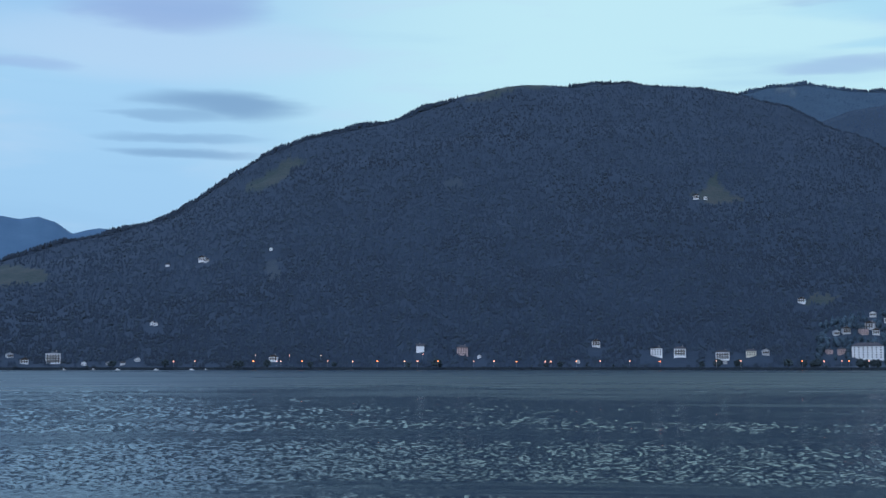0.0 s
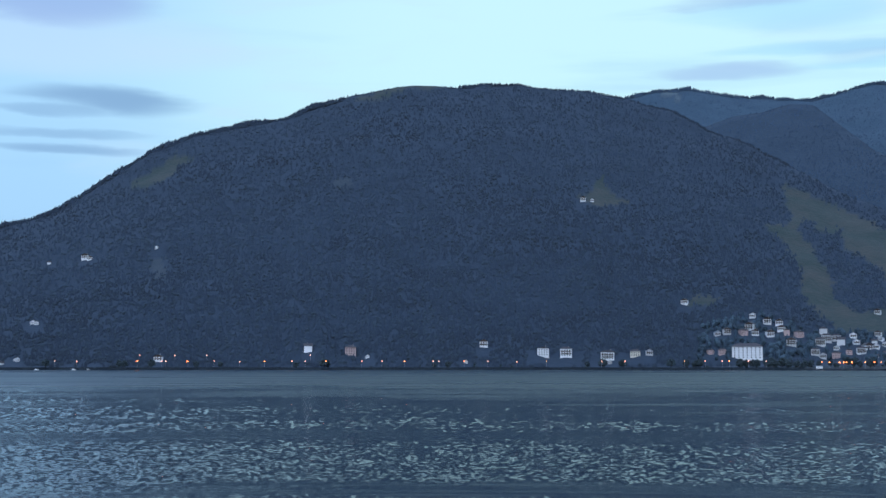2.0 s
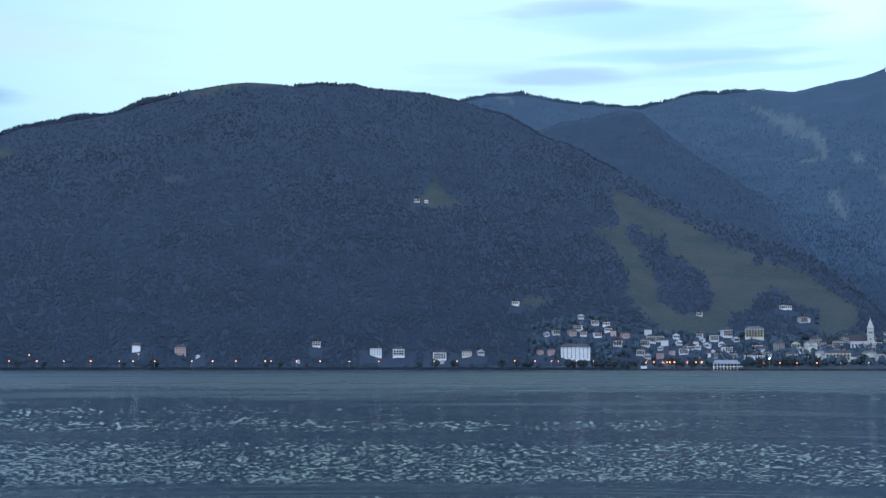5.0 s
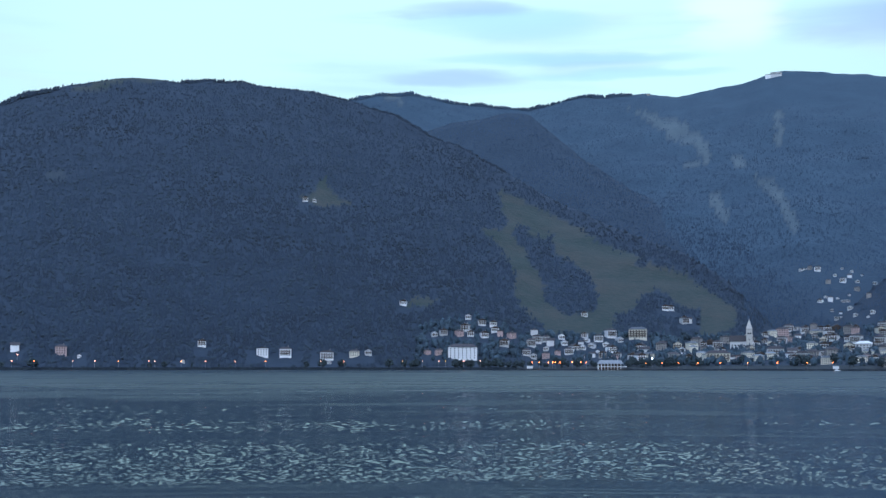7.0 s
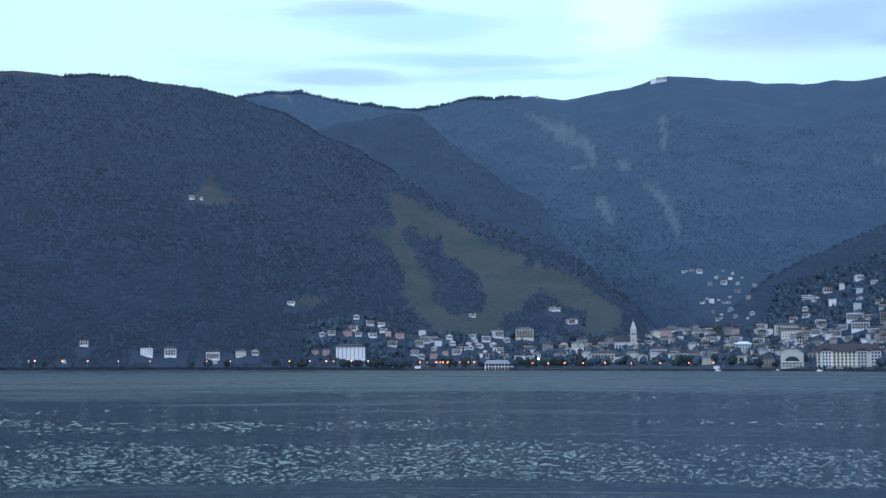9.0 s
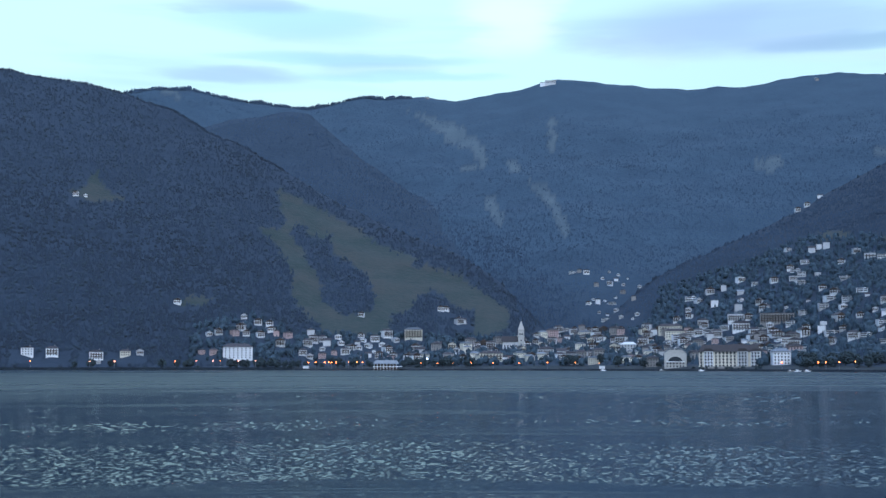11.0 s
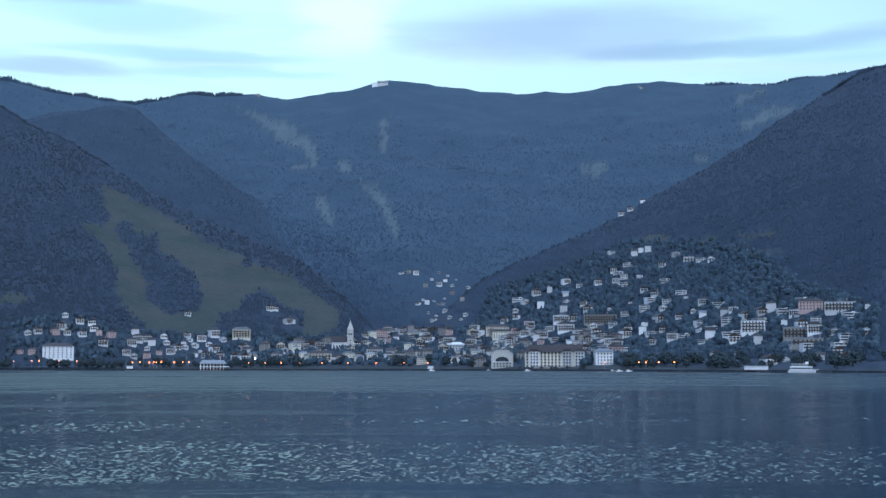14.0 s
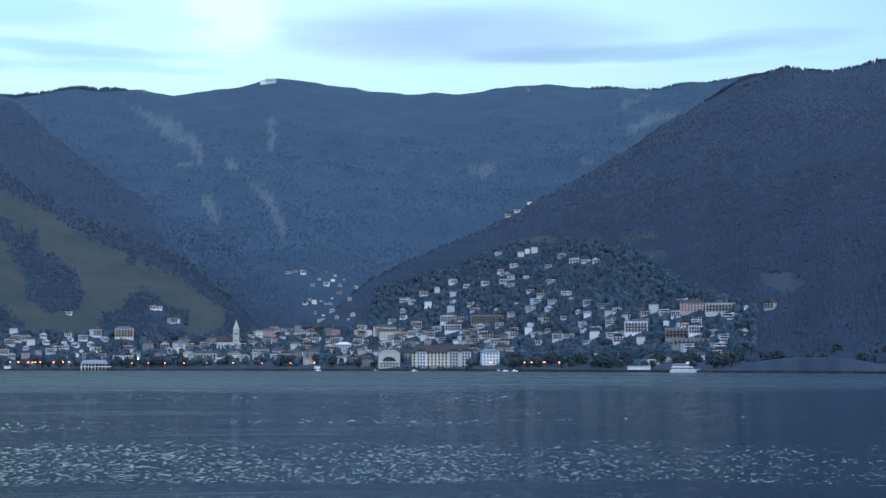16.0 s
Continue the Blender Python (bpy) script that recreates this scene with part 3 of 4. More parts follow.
LAKESIDE = [(-18.4, 0.36), (-17.8, 0.1), (-15.4, 0.03), (-14.4, 0.03), (-13.8, 0.03), (-13.2, 0.2), (-7.4, 0.2), (-1.0, 0.62), (1.6, 0.36), (6.7, 0.86), (12.2, 0.08), (13.9, 0.5), (5.9, 0.15), (-12.0, 4.28), (-10.5, 4.52), (-10.35, 4.5), (-12.6, 1.75), (-12.45, 1.72), (11.1, 7.2), (11.5, 7.19), (15.45, 2.66), (-7.56, 5.05), (42.35, 6.55), (42.75, 6.75), (43.3, 7.1)]


def infill(ring, count, taken, seed, gap):
    """More sites between the named ones."""
    rng, found = np.random.RandomState(seed), []
    azs, els = [a for a, e in ring], [e for a, e in ring]
    for _ in range(count * 40):
        a, e = rng.uniform(min(azs), max(azs)), rng.uniform(min(els), max(els))
        if len(found) < count and inside(np.array(a), np.array(e), ring) and all(abs(a - b) / gap[0] + abs(e - f) / gap[1] > 1 for b, f in taken + found):
            found.append((round(a, 2), round(e, 2)))
    return found


NAMED = HILLSIDE_LOW + HILLSIDE_HIGH + CENTRE + VALLEY + VILLAS
FILL_CENTRE = infill([(24.6, 0.2), (25.5, 0.85), (29.8, 1.0), (32.5, 1.6), (36.5, 1.6), (42, 1.2), (42.4, 0.3), (36, 0.12)], 146, NAMED, 4, (0.30, 0.13))
FILL_SLOPE = infill([(36.8, 0.8), (38, 2.6), (41.5, 4.2), (44, 4.2), (46, 2.8), (50, 2.3), (52.3, 1.6), (51.5, 0.3), (44, 0.3)], 40, NAMED, 5, (0.5, 0.25))
FILL_EAST = infill([(20.6, 0.3), (21, 1.2), (25, 1.2), (25, 0.3)], 20, NAMED, 6, (0.5, 0.22))
FILL_VALLEY = infill([(32.3, 4.0), (35.4, 4.3), (36.0, 2.3), (34.9, 1.6), (33.0, 1.8), (33.3, 3.0)], 9, NAMED, 9, (0.3, 0.16))
SITES = [(a, *place(a, e)) for a, e in NAMED + LAKESIDE + FILL_VALLEY + FILL_CENTRE + FILL_SLOPE + FILL_EAST]
BIG_SITES = [(9.3, 0.42), (10.3, 0.42), (12.1, 0.3), (13.3, 0.42), (18.0, 0.3), (25.7, 1.2), (45.3, 4.55), (50.3, 2.35), (51.5, 2.33), (47.9, 1.4), (49.7, 1.2), (50.2, 0.9), (39.7, 1.9), (41.4, 1.82), (39.9, 1.5), (36.9, 1.4), (29.1, 0.2), (31.5, 0.4), (31.8, 1.2), (33.2, 1.2), (35.1, 0.64), (37.1, 1.26), (37.1, 0.0), (41.5, 0.07)]
KEEP_CLEAR = np.array([(a, r, 0.3) for a, p, r in SITES] + [(a, place(a, e)[1], 0.75) for a, e in BIG_SITES] + [(39.4, 1300, 1.5), (30.4, 1560, 0.6)])


# ---- forests ----
def conifers(base, tall, rng, wide_by=1.0):
    """Vertices and faces of ragged two-tiered conifers standing at the base points."""
    n, sides = len(base), 5
    turn = rng.uniform(0, 6.28, (n, 1)) + np.arange(sides) * 6.283 / sides
    verts = np.zeros((n, 2 * sides + 2, 3))
    for tier, (low, high, wide) in enumerate(((0.02, 0.72, 0.30), (0.40, 1.0, 0.18))):
        rad = tall[:, None] * wide * wide_by * rng.uniform(0.7, 1.3, (n, sides))
        ring = slice(tier * (sides + 1), tier * (sides + 1) + sides)
        verts[:, ring, 0], verts[:, ring, 1] = np.cos(turn + tier * 0.6) * rad, np.sin(turn + tier * 0.6) * rad
        verts[:, ring, 2] = tall[:, None] * (low + rng.uniform(-0.05, 0.05, (n, sides)))
        verts[:, tier * (sides + 1) + sides, 2] = tall * high
    tri = [(t0 + k, t0 + (k + 1) % sides, t0 + sides) for t0 in (0, sides + 1) for k in range(sides)]
    faces = np.arange(n)[:, None, None] * (2 * sides + 2) + np.array(tri)
    return (verts + base[:, None]).reshape(-1, 3), faces.reshape(-1, 3)


BALL = bmesh.new()
bmesh.ops.create_icosphere(BALL, subdivisions=1, radius=1)
BALL_V, BALL_F = np.array([v.co[:] for v in BALL.verts]), np.array([[v.index for v in f.verts] for f in BALL.faces])
BALL.free()


def broadleaves(base, tall, rng):
    """Lumpy broad crowns standing at the base points."""
    n, k = len(base), len(BALL_V)
    v = BALL_V[None] * rng.uniform(0.7, 1.3, (n, k, 1)) * (tall[:, None, None] * np.array((0.42, 0.42, 0.5)))
    v = v + base[:, None] + np.stack((tall * 0, tall * 0, tall * 0.5), -1)[:, None]
    faces = np.arange(n)[:, None, None] * k + BALL_F
    return v.reshape(-1, 3), faces.reshape(-1, 3)


def build_forest(name, label, count, az0, az1, layer, mats, heights, seed, leafy=0.2, open_land=(), skyline=()):
    rng = np.random.RandomState(seed)
    az = rng.uniform(az0, az1, count)
    el = rng.uniform(0.0, 13.0, count)
    grid = np.geomspace(880, 4700, 220)
    r = np.zeros(count)
    for chunk in np.array_split(np.arange(count), 40):
        A = np.repeat(az[chunk, None], len(grid), 1)
        Z = layers(A, np.repeat(grid[None], len(chunk), 0), layer)
        seen = np.degrees(np.arctan2(Z - EYE, grid[None])) >= el[chunk, None]
        r[chunk] = np.where(seen.any(1), grid[seen.argmax(1)] * rng.uniform(0.985, 1.005, len(chunk)), 0)
    ok = r > 0
    az, r = az[ok], r[ok]
    z = ground_z(az, r)
    own = layers(az, r, layer) >= z - 70
    k = cover(az + rng.normal(0, 0.05, len(az)), np.degrees(np.arctan2(z - EYE, r)) + rng.normal(0, 0.07 if layer != 1 else 0.3, len(az)), r)
    ok = own & (k == 0)
    az, r, z = az[ok], r[ok], z[ok]
    el = np.degrees(np.arctan2(z - EYE, r))
    for ring, share in open_land:
        ok = ~(inside(az, el, ring) & (rng.uniform(0, 1, len(az)) < share))
        az, r, z, el = az[ok], r[ok], z[ok], el[ok]
    clear = np.ones(len(az), bool)
    for a, d, half in KEEP_CLEAR:
        clear &= ~((np.abs(az - a) < half) & (r > d - 42) & (r < d + 12))
    az, r, z = az[clear], r[clear], z[clear]
    tall = rng.uniform(*heights, len(az))
    crest_tree = np.zeros(len(az), bool)
    # Taller, crowded trees along the crest, in groups.
    for a0, a1, dense, low, high in skyline:
        n = int((a1 - a0) * dense)
        a = rng.uniform(a0, a1, n)
        d = np.interp(a, *CRESTS[layer][2:]) - rng.uniform(-6, 14, n)
        group = np.clip(0.55 + 0.8 * ripple(a * 100, a * 0, 160, seed), 0.12, 1)
        az, r, z = np.append(az, a), np.append(r, d), np.append(z, ground_z(a, d))
        crest_tree = np.append(crest_tree, np.ones(n, bool))
        tall = np.append(tall, (low + (high - low) * group) * rng.uniform(0.75, 1.1, n))
    base = np.stack((r * np.sin(np.radians(az)), r * np.cos(np.radians(az)), z - np.where(crest_tree, 0.5, 0.3 * tall)), -1)
    broad = rng.uniform(0, 1, len(az)) < leafy
    v0, f0 = conifers(base[~broad], tall[~broad], rng, 1.25)
    v1, f1 = broadleaves(base[broad], tall[broad] * 0.75, rng)
    index = np.concatenate((np.zeros(len(f0), int), np.ones(len(f1), int)))
    ob = mesh_object(name, np.concatenate((v0, v1)), np.concatenate((f0, f1 + len(v0))), mats, index)
    up = (ground_z(az, r + 30) - ground_z(az, r - 30)) / 60
    across = (ground_z(az + 0.6, r) - ground_z(az - 0.6, r)) / (r * math.radians(1.2))
    sa, ca = np.sin(np.radians(az)), np.cos(np.radians(az))
    lie = np.stack((-up * sa - across * ca, -up * ca + across * sa, np.ones(len(az))), -1)
    lie /= np.linalg.norm(lie, axis=1)[:, None]
    lie = np.concatenate((np.repeat(lie[~broad], len(v0) // max(1, (~broad).sum()), 0), np.repeat(lie[broad], len(BALL_V), 0)))
    ob.data.attributes.new("lie", "FLOAT_VECTOR", "POINT").data.foreach_set("vector", lie.astype(np.float32).ravel())
    tagged(ob, label, "forest", kind="stuff")


TOWN_SLOPE = [(35.5, 0.3), (36.5, 3.3), (39.5, 4.2), (43.3, 5.6), (47.6, 5.2), (50, 3.4), (53, 2.4), (53, 0.3)]
UPPER_TOWN = [(31, 0.3), (31, 4.4), (35.6, 4.4), (36.2, 2.4), (37, 0.3)]
LOW_TOWN = [(19, 0.2), (19, 1.3), (25, 1.3), (31, 1.1), (31, 0.2)]
VILLA_HILL = [(15.8, 0.2), (16.2, 1.6), (18.5, 2.2), (20.6, 1.3), (20.6, 0.2)]
OPEN = ((TOWN_SLOPE, 0.5), (UPPER_TOWN, 0.35), (LOW_TOWN, 0.85), (VILLA_HILL, 0.75))
build_forest("mixed_forest", "dark spruce and beech forest covering the wooded hill above the lake", 80000, -23, 33, 0, [HAZED_SPRUCE, HAZED_BEECH], (5.5, 10), 11, 0.3, OPEN, ((-19.5, 0.5, 70, 6, 15), (0.5, 5.6, 14, 2, 6), (5.6, 7.5, 60, 6, 11), (7.5, 20, 50, 3, 7)))
build_forest("mountain_forest", "hazy blue spruce forest on the high mountain flank", 60000, 9, 56, 1, [HAZED_HIGH_SPRUCE, HAZED_HIGH_SPRUCE], (4, 8), 12, 0.1, OPEN, ((13, 25.6, 70, 6, 16), (25.6, 46, 10, 1, 4), (46, 52, 60, 4, 11)))
build_forest("spur_forest", "blue-grey spruce forest on the spur behind the ski meadow", 26000, 10, 34, 4, [HAZED_MID_SPRUCE, HAZED_MID_SPRUCE], (4.5, 9), 14, 0.1, OPEN)
build_forest("slope_forest", "dark spruce forest on the slope above the town", 54000, 33, 62, 2, [HAZED_RIGHT_SPRUCE, HAZED_RIGHT_SPRUCE], (5.5, 10), 13, 0.25, OPEN, ((51, 62, 60, 5, 12),))


def garden_trees(count, seed):
    """Trees between the houses of the town, too many to tell apart."""
    rng = np.random.RandomState(seed)
    az, el = rng.uniform(16, 60, count), rng.uniform(-0.1, 5.4, count)
    keep = np.zeros(count, bool)
    for ring in (TOWN_SLOPE, LOW_TOWN, VILLA_HILL, [(24, 0), (25, 1.2), (31, 1.2), (37, 1.8), (44, 1.2), (44, 0)]):
        keep |= inside(az, el, ring)
    keep &= ~inside(az, el, PISTE)
    az, el = az[keep], el[keep]
    grid = np.geomspace(900, 3000, 260)
    r = np.zeros(len(az))
    for chunk in np.array_split(np.arange(len(az)), 20):
        A, G = np.repeat(az[chunk, None], len(grid), 1), np.repeat(grid[None], len(chunk), 0)
        seen = (np.degrees(np.arctan2(ground_z(A, G) - EYE, G)) >= el[chunk, None]) & (G > shore(A) + 14)
        r[chunk] = grid[seen.argmax(1)] * rng.uniform(0.997, 1.003, len(chunk))
    clear = np.ones(len(az), bool)
    for a, d, half in KEEP_CLEAR:
        clear &= ~((np.abs(az - a) < half * 0.8) & (r > d - 32) & (r < d + 10))
    az, r = az[clear], r[clear]
    base = np.stack((r * np.sin(np.radians(az)), r * np.cos(np.radians(az)), ground_z(az, r) - 0.3), -1)
    tall, broad = rng.uniform(5, 13, len(az)), rng.uniform(0, 1, len(az)) < 0.65
    v0, f0 = conifers(base[~broad], tall[~broad], rng)
    v1, f1 = broadleaves(base[broad], tall[broad] * 0.8, rng)
    index = np.concatenate((np.zeros(len(f0), int), np.ones(len(f1), int)))
    tagged(mesh_object("garden_trees", np.concatenate((v0, v1)), np.concatenate((f0, f1 + len(v0))), [GARDEN_SPRUCE, GARDEN_LEAF], index), "dark garden trees between the houses of the town", "trees", kind="stuff")


garden_trees(21000, 15)


# ---- building blocks for things ----
def part(name, bm, mat, parent=None, label=""):
    """Links a bmesh as one mesh object under a thing or part."""
    me = bpy.data.meshes.new(name)
    bm.normal_update()
    bm.to_mesh(me)
    bm.free()
    me.materials.append(mat)
    ob = new(name, me)
    ob.parent = parent
    return tagged(ob, label)


def box(bm, x0, x1, y0, y1, z0, z1, bevel=0.0):
    v = [bm.verts.new((x, y, z)) for z in (z0, z1) for y in (y0, y1) for x in (x0, x1)]
    for q in ((0, 2, 3, 1), (4, 5, 7, 6), (0, 1, 5, 4), (2, 6, 7, 3), (0, 4, 6, 2), (1, 3, 7, 5)):
        bm.faces.new([v[k] for k in q])
    return bm


def boxes(*rows):
    bm = bmesh.new()
    for row in rows:
        box(bm, *row)
    return bm


def prism(bm, outline, y0, y1):
    """An outline in x and z drawn out along y."""
    a = [bm.verts.new((x, y0, z)) for x, z in outline]
    b = [bm.verts.new((x, y1, z)) for x, z in outline]
    bm.faces.new(a)
    bm.faces.new(b[::-1])
    for k in range(len(a)):
        m = (k + 1) % len(a)
        bm.faces.new((a[k], b[k], b[m], a[m]))
    bmesh.ops.recalc_face_normals(bm, faces=bm.faces)
    return bm


def cone(bm, x, y, z0, z1, r0, r1, sides=10):
    a = [bm.verts.new((x + r0 * math.cos(k * 6.2832 / sides), y + r0 * math.sin(k * 6.2832 / sides), z0)) for k in range(sides)]
    b = [bm.verts.new((x + r1 * math.cos(k * 6.2832 / sides), y + r1 * math.sin(k * 6.2832 / sides), z1)) for k in range(sides)]
    bm.faces.new(a[::-1])
    bm.faces.new(b)
    for k in range(sides):
        m = (k + 1) % sides
        bm.faces.new((a[k], a[m], b[m], b[k]))
    return bm


def hip_roof(bm, w, d, z, rise, over, inset):
    """A hipped roof with a thick eaves edge."""
    x, y = w / 2 + over, d / 2 + over
    low = [bm.verts.new(p) for p in ((-x, -y, z), (x, -y, z), (x, y, z), (-x, y, z))]
    mid = [bm.verts.new((v.co.x, v.co.y, z + 0.35)) for v in low]
    t = max(0.1, y - inset)
    top = [bm.verts.new(p) for p in ((-x + inset, -y + min(inset, y - 0.1), z + rise), (x - inset, -y + min(inset, y - 0.1), z + rise), (x - inset, y - min(inset, y - 0.1), z + rise), (-x + inset, y - min(inset, y - 0.1), z + rise))]
    bm.faces.new(low[::-1])
    bm.faces.new(top)
    for a, b in ((low, mid), (mid, top)):
        for k in range(4):
            m = (k + 1) % 4
            bm.faces.new((a[k], a[m], b[m], b[k]))
    return bm


WINDOW = boxes((-0.65, 0.65, -0.06, 0.1, 0, 1.5))
WINDOW_MESH = bpy.data.meshes.new("window")
WINDOW.to_mesh(WINDOW_MESH)
WINDOW.free()
WINDOW_MESH.materials.append(PANE)


def window(parent, x, y, z, turn=0, size=1.0):
    ob = new("window", WINDOW_MESH)
    ob.parent = parent
    ob.matrix_basis = pose(x, y, z, 0, 0, turn) @ Matrix.Diagonal((size, 1, size, 1))
    return ob


def chalet(label, w, d, h, rise, wall, roof, upper=True, balconies=1, sideways=False):
    """A gabled house whose gable looks at the lake, with a timber attic and wooden balconies."""
    top = tagged(new("chalet"), label, "house")
    part("wall", prism(bmesh.new(), [(-w / 2, -4), (w / 2, -4), (w / 2, h), (0, h + rise), (-w / 2, h)], -d / 2, d / 2), wall, top)
    o, k = 0.9, rise / (w / 2)
    bm = bmesh.new()
    for s in (-1, 1):
        a, b = (s * 0.0, h + rise), (s * (w / 2 + o), h - o * k)
        prism(bm, [a, b, (b[0], b[1] + 0.4), (a[0], a[1] + 0.4)], -d / 2 - 1.1, d / 2 + 0.8)
    part("roof", bm, roof, top)
    if upper:
        part("gable_boarding", prism(bmesh.new(), [(-w / 2 + 0.1, h - 0.7), (w / 2 - 0.1, h - 0.7), (w / 2 - 0.1, h), (0, h + rise - 0.1), (-w / 2 + 0.1, h)], -d / 2 - 0.12, -d / 2 + 0.05), TIMBER, top)
    for n in range(balconies):
        z = 2.7 + n * 2.8
        if z < h:
            part("balcony", boxes((-w / 2 + 0.5, w / 2 - 0.5, -d / 2 - 1.2, -d / 2 - 0.02, z - 0.2, z), (-w / 2 + 0.5, w / 2 - 0.5, -d / 2 - 1.25, -d / 2 - 1.12, z, z + 0.95)), TIMBER, top)
    part("chimney", boxes((w * 0.16, w * 0.16 + 0.8, 0.5, 1.3, h + rise * 0.4, h + rise + 1.3)), STONE, top)
    for row in range(int(h // 2.8)):
        for x in (-w * 0.3, 0, w * 0.3):
            window(top, x, -d / 2 - 0.04, 0.9 + row * 2.8)
    return top


def block(label, w, d, floors, wall, roof, flat=False, bays=5, bands=True):
    """A larger house of several floors under a hipped or flat roof."""
    top = tagged(new("apartment_house" if floors > 3 else "town_house"), label, "house")
    h = floors * 3.0 + 0.6
    part("wall", boxes((-w / 2, w / 2, -d / 2, d / 2, -4, h)), wall, top)
    if flat:
        part("roof", boxes((-w / 2 - 0.5, w / 2 + 0.5, -d / 2 - 0.5, d / 2 + 0.5, h, h + 0.6), (-2, 2, 0, 3, h + 0.6, h + 2.2)), roof, top)
    else:
        part("roof", hip_roof(bmesh.new(), w, d, h, min(d, w) * 0.24, 0.9, min(d, w) * 0.42), roof, top)
    for f in range(floors):
        if bands and f:
            part("balcony", boxes((-w / 2 + 0.8, w / 2 - 0.8, -d / 2 - 1.1, -d / 2 - 0.02, f * 3 - 0.15, f * 3), (-w / 2 + 0.8, w / 2 - 0.8, -d / 2 - 1.15, -d / 2 - 1.0, f * 3, f * 3 + 0.9)), TIMBER, top)
        for b in range(bays):
            window(top, (b + 0.5 - bays / 2) * (w - 1.5) / bays, -d / 2 - 0.04, f * 3 + 1.0)
    part("chimney", boxes((w * 0.2, w * 0.2 + 0.9, 0, 0.9, h, h + min(d, w) * 0.2 + 1.5)), STONE, top)
    return top


def band_house(label, w, d, floors, roof, glass=PANE):
    """A modern hillside house: white parapets and slabs in front of recessed window bands, between white end walls."""
    top = tagged(new("terrace_house"), label, "house")
    h = floors * 3.0
    part("wall", boxes((-w / 2, w / 2, -d / 2 + 1.3, d / 2, -4, h)), PLASTER, top)
    part("roof", boxes((-w / 2 - 0.6, w / 2 + 0.6, -d / 2 - 0.5, d / 2 + 0.5, h, h + 0.55), (w * 0.1, w * 0.3, 0, 3, h + 0.55, h + 1.7)), roof, top)
    for f in range(floors):
        part("balcony", boxes((-w / 2 + 0.4, w / 2 - 0.4, -d / 2 - 0.1, -d / 2 + 1.28, f * 3 - 0.2, f * 3), (-w / 2 + 0.4, w / 2 - 0.4, -d / 2 - 0.2, -d / 2 - 0.05, f * 3 - 0.2, f * 3 + 0.95)), PLASTER, top, "white balcony parapet")
        part("window_band", boxes((-w / 2 + 0.8, w * 0.12, -d / 2 + 1.22, -d / 2 + 1.36, f * 3 + 0.3, f * 3 + 2.5), (w * 0.2, w / 2 - 0.8, -d / 2 + 1.22, -d / 2 + 1.36, f * 3 + 0.3, f * 3 + 2.5)), glass, top, "dark window band")
    for x in (-w / 2, w / 2 - 0.38):
        part("end_wall", boxes((x, x + 0.38, -d / 2 - 0.15, -d / 2 + 1.28, -4, h - 0.02)), PLASTER, top)
    return top


class Kit:
    """Hands out one prototype after another: the first use moves it, later ones copy it."""

    def __init__(self, things):
        self.things, self.used = things, set()

    def put(self, k, m, group):
        ob = self.things[k]
        if k in self.used:
            return copy_thing(ob, m)
        self.used.add(k)
        ob.matrix_basis = m
        return tagged(ob, group=group)


HOUSES = Kit([
    chalet("white plastered chalet with dark timber attic and balcony", 12, 13, 6.2, 3.0, PLASTER, TILE),
    chalet("white alpine house with brown roof and two balconies", 14, 13, 8.8, 3.4, PLASTER, TILE, balconies=2),
    chalet("white house with grey sheet roof on the slope", 11, 12, 6.0, 2.6, PLASTER, SHEET, upper=False),
    chalet("cream plastered house with brown tiled roof", 13, 12, 8.6, 3.2, CREAM, TILE, upper=False, balconies=2),
    chalet("small white cottage with dark roof among trees", 9, 10, 4.4, 2.4, PLASTER, TILE, upper=False, balconies=0),
    chalet("dark timber chalet with white ground floor", 12, 12, 5.8, 3.0, TIMBER, TILE, balconies=1),
    block("white house of three floors with hipped brown roof", 15, 12, 3, PLASTER, TILE, bays=5),
    block("white flat-roofed house with wooden balcony bands", 17, 11, 3, PLASTER, SHEET, flat=True, bays=5),
    block("cream town house with grey roof", 16, 12, 3, CREAM, SHEET, bays=5, bands=False),
    block("grey stone town house with dark hipped roof", 14, 12, 3, STONE, TILE, bays=4, bands=False),
    block("rose plastered house with brown roof", 14, 12, 3, ROSE, TILE, bays=4, bands=False),
    band_house("white terrace house with parapets and dark window bands", 18, 12, 2, HULL),
    band_house("white three-storey hillside house with balcony parapets", 15, 12, 3, SHEET),
    band_house("long low white house with pale flat roof", 25, 11, 2, PALE_STONE),
])


def stand(az, el, turn=0.0, sink=0.0, size=1.0):
    p, r = place(az, el)
    return pose(p.x, p.y, p.z - sink, 0, 0, -az + turn) @ Matrix.Scale(size, 4)


rng = random.Random(21)
for group, sites, choice in (
    ("houses on the hillside", HILLSIDE_LOW + HILLSIDE_HIGH + FILL_SLOPE, (0, 1, 1, 2, 6, 7, 11, 11, 12, 12, 13, 4)),
    ("houses of the town centre", CENTRE + FILL_CENTRE, (0, 1, 1, 2, 3, 5, 6, 8, 8, 9, 9, 10, 6, 13, 0, 1)),
    ("houses up the valley", VALLEY + FILL_VALLEY, (0, 2, 4, 6, 9, 2, 13)),
    ("villas below the ski meadow", VILLAS + FILL_EAST, (0, 1, 1, 2, 4, 6, 10)),
    ("houses on the wooded shore", LAKESIDE, (0, 2, 4, 4, 1)),
):
    for a, e in sites:
        m = stand(a, e, rng.choice((-20, -8, 0, 5, 14, 30, 90)), 0.3, rng.uniform(0.72, 1.02) * (0.75 if "valley" in group else 1))
        HOUSES.put(rng.choice(choice), m, group)


